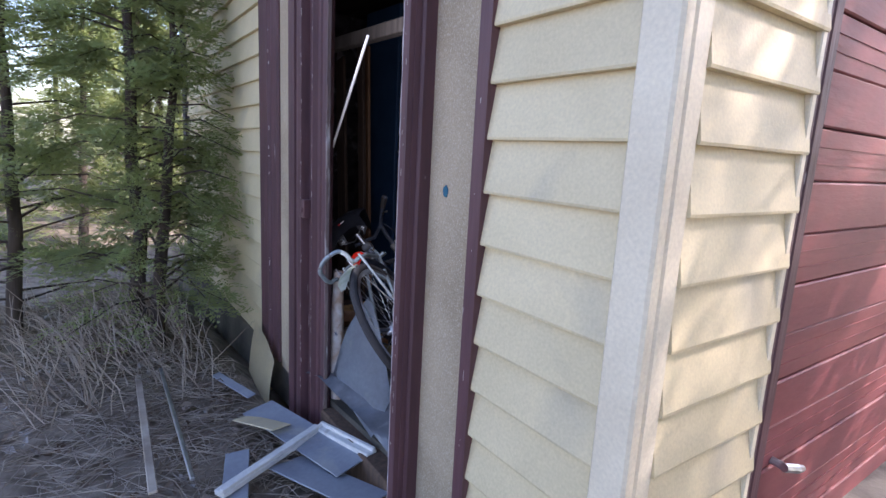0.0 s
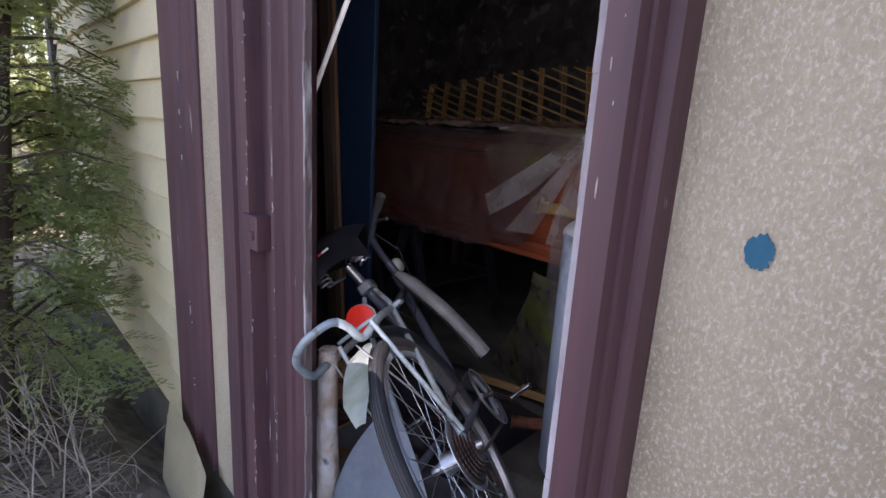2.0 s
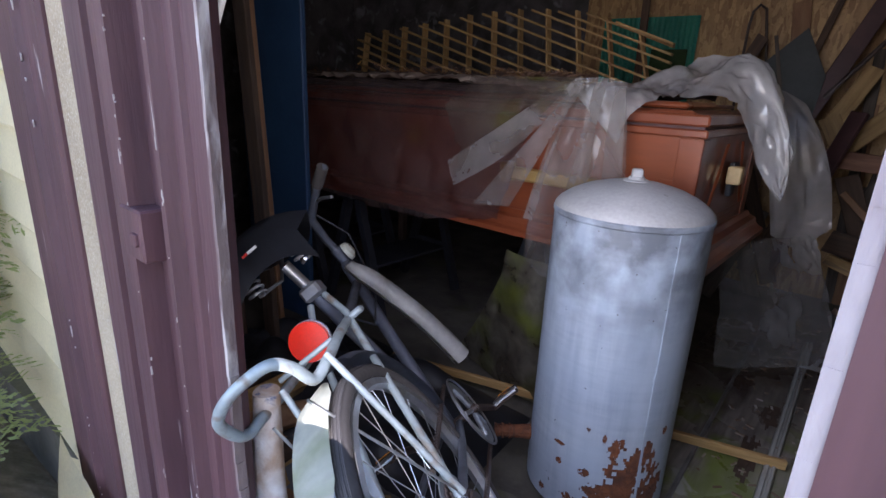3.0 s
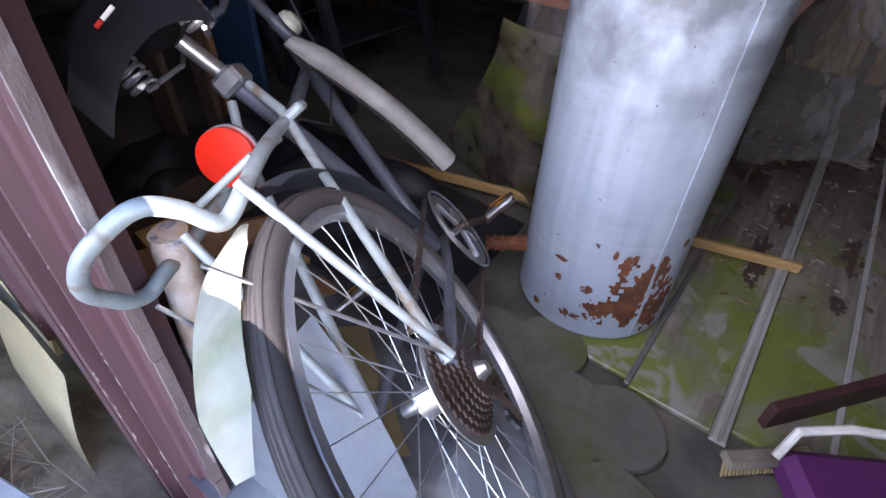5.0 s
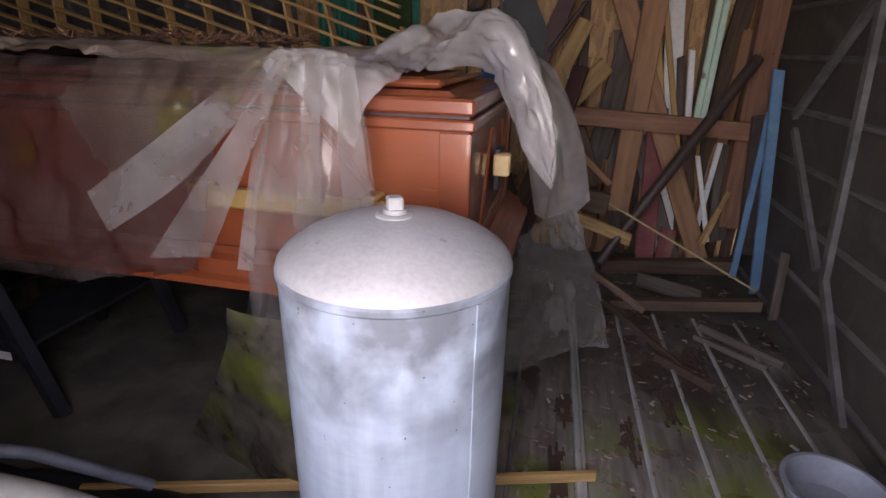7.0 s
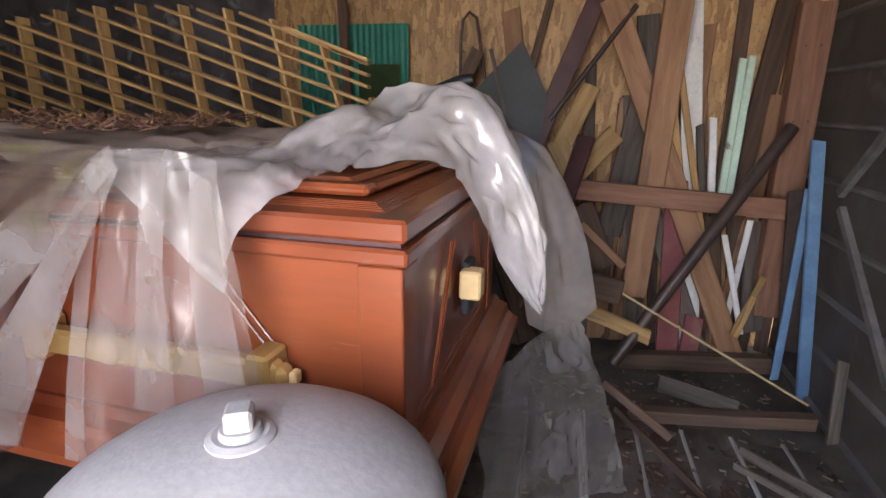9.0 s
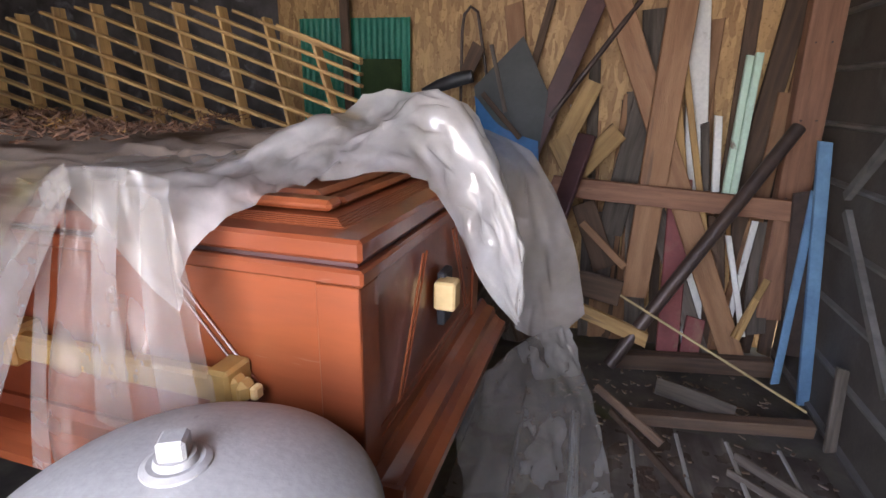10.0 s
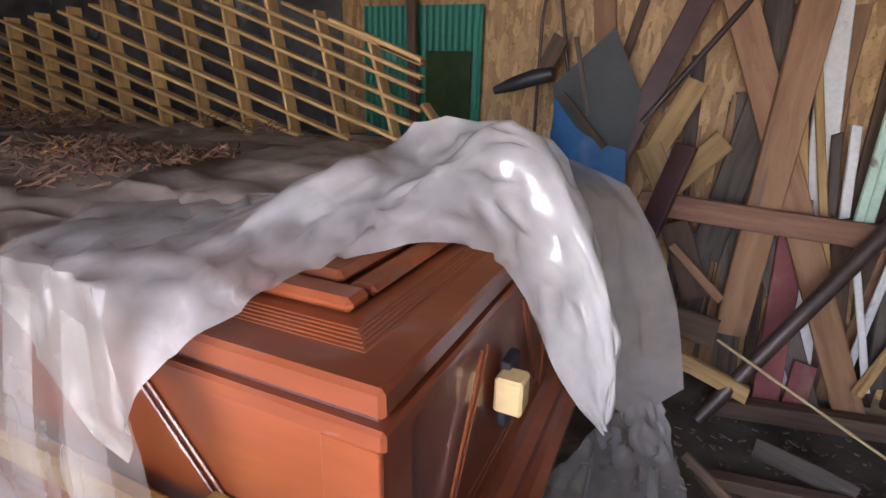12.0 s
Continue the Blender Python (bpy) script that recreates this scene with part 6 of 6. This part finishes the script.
for i in range(13):   # split logs heaped between the jamb and the bicycle
    r, l = rnd.uniform(0.035, 0.06), rnd.uniform(0.18, 0.34)
    bm = BM()
    rings = []
    corners = [(r * math.cos(a) * rnd.uniform(0.7, 1.1), r * math.sin(a) * rnd.uniform(0.7, 1.1)) for a in (radians(q) for q in (0, 35, 75, 180, 270))]
    for t in range(5):
        rings.append([bm.verts.new((l * (t / 4 - 0.5), p + 0.004 * rnd.uniform(-1, 1), q + 0.004 * rnd.uniform(-1, 1))) for p, q in corners])
    for a, b in zip(rings, rings[1:]):
        for k in range(5):
            bm.faces.new((a[k], a[(k + 1) % 5], b[(k + 1) % 5], b[k]))
    bm.faces.new(rings[0][::-1]), bm.faces.new(rings[-1])
    bmesh.ops.recalc_face_normals(bm, faces=bm.faces)
    log = tagged(part("split_log", bm, (PINE, GREY_PINE, YELLOW_PINE)[i % 3]), "split brown log in a heap behind the bicycle", "log", group="split logs behind the bicycle")
    layer = i // 5
    log.matrix_world = pose(-1.98 + 0.09 * (i % 5) - 0.03 * layer, 0.36 + 0.03 * (i % 3) + 0.02 * layer, 0.045 + 0.085 * layer, rnd.uniform(0, 360), rnd.uniform(-8, 8), rnd.uniform(50, 120))
tagged(part("blue_board", box(BM(), (-3.08, 1.19, 0.0), (-2.63, 1.215, 2.1), 0.004), DARK_BLUE), "tall dark blue board standing in the shed", "board")
leaning("plank", (-2.56, 0.86, 1.75), (-2.36, 0.80, 0.0), 0.07, 0.022, GREY_PINE, "tall brown plank standing by the blue board", "plank")
leaning("plank", (-2.80, 0.84, 1.7), (-2.46, 0.72, 0.0), 0.11, 0.022, GREY_PINE, "wide brown plank leaning inside the doorway", "plank")
leaning("plank", (-2.72, 1.0, 1.8), (-2.52, 0.95, 0.0), 0.045, 0.02, PINE, "narrow pine plank standing by the blue board", "plank")
leaning("stick", (-1.305, 0.20, 1.54), (-2.49, 0.27, 0.0), 0.010, 0.010, WHITE_PAINT, "thin white stick hanging across the doorway", "stick")
latch = tagged(part("latch_plate", box(box(BM(), (-1.668, -0.031, 0.805), (-1.592, 0.011, 0.885), 0.003), (-1.622, -0.037, 0.83), (-1.604, -0.028, 0.85), 0.002), BROWN), "painted steel latch plate on the jamb", "latch")
latch.matrix_world = FAC
bm = prism(BM(), [(-0.643 + 0.0125 * (1 + 0.3 * noise.noise(Vector((math.cos(a) * 5, math.sin(a) * 5, 4)))) * math.cos(a), 1.006 + 0.0165 * (1 + 0.3 * noise.noise(Vector((math.cos(a) * 5, math.sin(a) * 5, 9)))) * math.sin(a)) for a in (2 * math.pi * k / 40 for k in range(40))], 0.0475, 0.0496, "y")
spot = tagged(part("paint_spot", bm, BLUE_PAINT), "blue sprayed paint spot on the fibreboard", "paint mark")
spot.matrix_world = FAC
tagged(part("inner_beam", box(BM(), (-2.4, 0.40, 1.60), (-0.9, 0.45, 1.66), 0.004), GREY_WOOD), "weathered grey beam across the shed behind the doorway", "beam")

# ---- threshold and yard scraps ----
facade("threshold", box(BM(), (-1.452, 0.0, -0.25), (-0.812, 0.14, -0.03), 0.006), GREY_PINE, "rotten wooden threshold of the doorway", "threshold")


def yard_board(name, p, q, w, t, mat, label, roll=0):
    p, q = Vector(p), Vector(q)
    d = q - p
    ob = part(name, box(BM(), (0, -w / 2, 0), (d.length, w / 2, t), min(0.003, t / 3)), mat)
    ob.matrix_world = Matrix.Translation(p) @ Matrix.Rotation(math.atan2(d.y, d.x), 4, "Z") @ Matrix.Rotation(-math.asin(d.z / d.length), 4, "Y") @ pose(0, 0, 0, roll)
    return tagged(ob, label, "board", "broken boards in the yard")


frame_piece = thing("window_frame_piece", "broken white plastic window frame corner on the ground", "window frame")
for a, b in (((-1.36, 0.04, -0.07), (-1.02, 0.10, -0.04)), ((-1.36, 0.04, -0.07), (-1.16, -0.42, -0.085))):
    a, b = Vector(a), Vector(b)
    d = b - a
    for off, w, t in ((0, 0.05, 0.02), (0.012, 0.018, 0.032)):
        ob = part("rail", box(BM(), (0, -w / 2 + off, 0), (d.length, w / 2 + off, t), 0.003), WHITE_PAINT, frame_piece)
        ob.matrix_basis = Matrix.Translation(a) @ Matrix.Rotation(math.atan2(d.y, d.x), 4, "Z") @ Matrix.Rotation(-math.asin(d.z / d.length), 4, "Y")
yard_board("panel", (-1.72, -0.10, -0.09), (-1.02, 0.02, -0.055), 0.15, 0.006, PALE_PLASTIC, "pale blue-grey broken panel on the ground", 6)
yard_board("panel", (-1.25, -0.15, -0.10), (-0.80, -0.02, -0.05), 0.16, 0.006, PALE_PLASTIC, "pale blue-grey panel beside the threshold", -8)
yard_board("panel", (-1.42, -0.28, -0.10), (-1.0, -0.42, -0.09), 0.09, 0.006, PALE_PLASTIC, "narrow pale broken panel on the ground", 5)
yard_board("panel", (-2.16, -0.17, -0.08), (-1.80, -0.10, -0.07), 0.045, 0.008, PALE_PLASTIC, "pale strip lying near the wall", 10)
yard_board("panel", (-1.66, -0.19, -0.09), (-1.42, -0.10, -0.05), 0.10, 0.005, CREAM, "torn cream siding scrap on the ground", -10)
yard_board("metal_rail", (-2.30, -0.40, -0.055), (-1.26, -0.48, -0.06), 0.016, 0.014, CHROME, "thin bright metal rail lying on the ground")
yard_board("lath", (-2.30, -0.50, -0.07), (-1.28, -0.60, -0.075), 0.03, 0.012, TWIG, "weathered pale lath lying on the ground")
bm = loft(BM(), [[(-2.32, 0.09, 0.14), (-2.33, 0.07, -0.02), (-2.28, 0.04, -0.15)], [(-2.15, 0.09, 0.08), (-2.12, 0.05, -0.06), (-2.05, 0.02, -0.18)], [(-2.0, 0.08, 0.0), (-1.92, 0.03, -0.10), (-1.88, 0.01, -0.22)]], 14, 14, 0.006, 6.0)
bmesh.ops.solidify(bm, geom=bm.faces[:], thickness=0.003)
tagged(smooth(part("torn_siding", bm, CREAM), 40), "torn cream siding curling off the wall foot", "siding")
rnd = random.Random(11)
bm = BM()
for i in range(3600):
    x, y = rnd.uniform(-4.2, -0.3), -abs(rnd.gauss(0, 0.75)) - 0.02
    a, l = rnd.uniform(0, 6.28), rnd.uniform(0.04, 0.34)
    z = terrain(x, y) + rnd.uniform(0.0, 0.05)
    p = Vector((x, y, z))
    d = Vector((math.cos(a), math.sin(a), rnd.uniform(-0.12, 0.25))) * l
    mid = p + d * 0.5 + Vector((rnd.uniform(-1, 1), rnd.uniform(-1, 1), rnd.uniform(-0.5, 1))) * 0.02
    if (p + d).y > 0.0 or p.y + d.y > 0.02:
        continue
    tube(bm, [p, mid, p + d], [0.0022, 0.0018, 0.001], 3, False)
tagged(part("twigs", bm, TWIG), "tangle of dry grass stalks and twigs", "twigs", kind="stuff")
bm = BM()
for i in range(1500):
    x, y = rnd.uniform(-4.2, -0.4), -abs(rnd.gauss(0, 0.8)) - 0.05
    s, a = rnd.uniform(0.012, 0.035), rnd.uniform(0, 6.28)
    m = Matrix.Translation((x, y, terrain(x, y) + rnd.uniform(0.004, 0.03))) @ pose(0, 0, 0, rnd.uniform(-35, 35), rnd.uniform(-35, 35), math.degrees(a))
    vs = [bm.verts.new(m @ Vector(v)) for v in ((-s, 0, 0), (-0.3 * s, 0.5 * s, 0.15 * s), (s, 0.1 * s, 0), (-0.2 * s, -0.5 * s, 0.2 * s))]
    bm.faces.new((vs[0], vs[2], vs[1])), bm.faces.new((vs[0], vs[3], vs[2]))
tagged(part("fallen_leaves", bm, DEAD_LEAF), "pale curled fallen leaves on the ground", "leaves", kind="stuff")


# ---- cedar trees ----
def spray_mesh(points, seed, size):
    """Flat fans of scale leaves at (place, outward way) pairs, in one mesh."""
    rr = np.random.default_rng(seed)
    verts, faces = [], []
    for p, way in points:
        way = Vector(way).normalized()
        side = way.cross(Vector((rr.uniform(-0.5, 0.5), rr.uniform(-0.5, 0.5), 1))).normalized()
        side = (side + Vector((0, 0, rr.uniform(-0.7, 0.7)))).normalized()
        l = size * rr.uniform(0.6, 1.3)
        for k in range(8):
            t = k / 8
            base = p + way * l * t + Vector((0, 0, -0.25 * l * t * t))
            s = 1 if k % 2 else -1
            tip = base + (way * 0.55 + side * s * (0.75 - 0.4 * t)) * l * (0.5 - 0.28 * t)
            w = way * l * 0.05
            i = len(verts)
            mid = (base + tip) / 2
            verts += [base, mid + w, tip, mid - w]
            faces.append((i, i + 1, i + 2, i + 3))
            for q in (0.4, 0.7):
                b2 = base.lerp(tip, q)
                t2 = b2 + (way * 0.9 - side * s * 0.2) * l * 0.16
                i = len(verts)
                verts += [b2, (b2 + t2) / 2 + side * l * 0.03, t2, (b2 + t2) / 2 - side * l * 0.03]
                faces.append((i, i + 1, i + 2, i + 3))
    me = bpy.data.meshes.new("crown")
    me.from_pydata(verts, [], faces)
    me.materials.append(FOLIAGE)
    return me


def cedar(m, height, spread, count, seed, label, low=0.3, size=0.13):
    th = thing("cedar_tree", label, "tree", m, "cedar trees")
    rr = random.Random(seed)
    lean = Vector((rr.uniform(-0.1, 0.1), rr.uniform(-0.1, 0.1), 0))
    trunk = [Vector((0, 0, -0.15)) + (lean + Vector((0, 0, 1))) * height * k / 8 + Vector((rr.uniform(-0.03, 0.03), rr.uniform(-0.03, 0.03), 0)) for k in range(9)]
    smooth(part("trunk", tube(BM(), trunk, [0.045 * height / 3 * (1 - 0.105 * k) for k in range(9)], 10), BARK, th), 60)
    limbs, pts = BM(), []
    n = int(height * 22)
    for k in range(n):
        t = low + (1 - low) * (k + rr.random()) / n
        i = min(7, int(t * 8))
        p = trunk[i].lerp(trunk[i + 1], t * 8 - i)
        a = rr.uniform(0, 6.28)
        reach = spread * (1.05 - t) * rr.uniform(0.55, 1.15) + 0.1
        d = Vector((math.cos(a), math.sin(a), rr.uniform(-0.1, 0.35)))
        q = [p, p + d * reach * 0.5 + Vector((0, 0, 0.03)), p + d * reach + Vector((0, 0, -0.12 * reach))]
        tube(limbs, q, [0.010, 0.006, 0.002], 4, False)
        for j in range(max(3, int(count / n))):
            u = rr.uniform(0.2, 1.0) ** 0.7
            o = q[0].lerp(q[1], u * 2) if u < 0.5 else q[1].lerp(q[2], u * 2 - 1)
            o = o + Vector((rr.gauss(0, 0.05), rr.gauss(0, 0.05), rr.gauss(0, 0.05))) * (0.4 + reach)
            pts.append((o, d + Vector((rr.uniform(-0.9, 0.9), rr.uniform(-0.9, 0.9), rr.uniform(-0.6, 0.3)))))
    part("limb", limbs, BARK, th)
    ob = new("crown", spray_mesh(pts, seed, size))
    ob.parent = th
    return th


cedar(pose(-3.12, -0.36, -0.15), 3.4, 0.82, 4600, 3, "shaggy green cedar growing against the wall", 0.14, 0.14)
cedar(pose(-2.90, -0.32, -0.15), 2.9, 0.50, 1300, 8, "thin cedar close to the cream wall", 0.12, 0.12)
cedar(pose(-3.60, -1.0, -0.15), 3.2, 0.95, 3400, 12, "shaggy green cedar beside the shed", 0.10, 0.15)
far = cedar(pose(-9.0, -2.5, -0.2), 7.0, 1.7, 2600, 21, "tall cedar at the edge of the wood", 0.08, 0.34)
rnd = random.Random(31)
for i in range(15):
    r, a = rnd.uniform(11, 30), radians(rnd.uniform(150, 215))
    k = rnd.uniform(0.7, 1.5)
    copy_thing(far, pose(r * math.cos(a), r * math.sin(a) - 0.5, -0.2, 0, 0, rnd.uniform(0, 360)) @ Matrix.Scale(k, 4))
for x, y, k in ((-6.8, -0.45, 0.5), (-7.9, -1.7, 0.55), (-8.4, 0.3, 0.7)):
    copy_thing(far, pose(x, y, -0.2, 0, 0, 57 * x) @ Matrix.Scale(k, 4))
# unseen thin trees, added so that their shade dapples the garage front
thin = cedar(pose(2.30, 3.30, -0.2), 6.4, 1.5, 300, 41, "unseen thin tall cedar that dapples the garage front", 0.2, 0.30)
for x, y, k in ((3.6, 0.6, 0.9), (4.2, 1.9, 1.0), (4.6, -0.9, 1.0), (5.0, 3.3, 1.1)):   # unseen cedars added to the east to hold sky light off the garage front
    copy_thing(far, pose(x, y, -0.2, 0, 0, 33 * x) @ Matrix.Scale(k, 4))
copy_thing(thin, pose(3.4, 5.0, -0.2, 0, 0, 130) @ Matrix.Scale(1.25, 4))
bm = BM()
rnd = random.Random(17)
for i in range(240):
    p = Vector((rnd.uniform(-3.4, -2.0), rnd.uniform(-1.0, -0.1), -0.1))
    q = [p]
    d = Vector((rnd.uniform(-0.6, 0.6), rnd.uniform(-0.6, 0.2), 1)).normalized()
    for k in range(4):
        d = (d + Vector((rnd.uniform(-0.4, 0.4), rnd.uniform(-0.4, 0.25), rnd.uniform(-0.3, 0.1)))).normalized()
        q.append(q[-1] + d * rnd.uniform(0.06, 0.16))
    if q[-1].y < -0.03:
        tube(bm, q, [0.003, 0.0026, 0.002, 0.0016, 0.001], 3, False)
tagged(part("dead_stems", bm, TWIG), "tangle of dead brown stems under the cedar", "stems", kind="stuff")
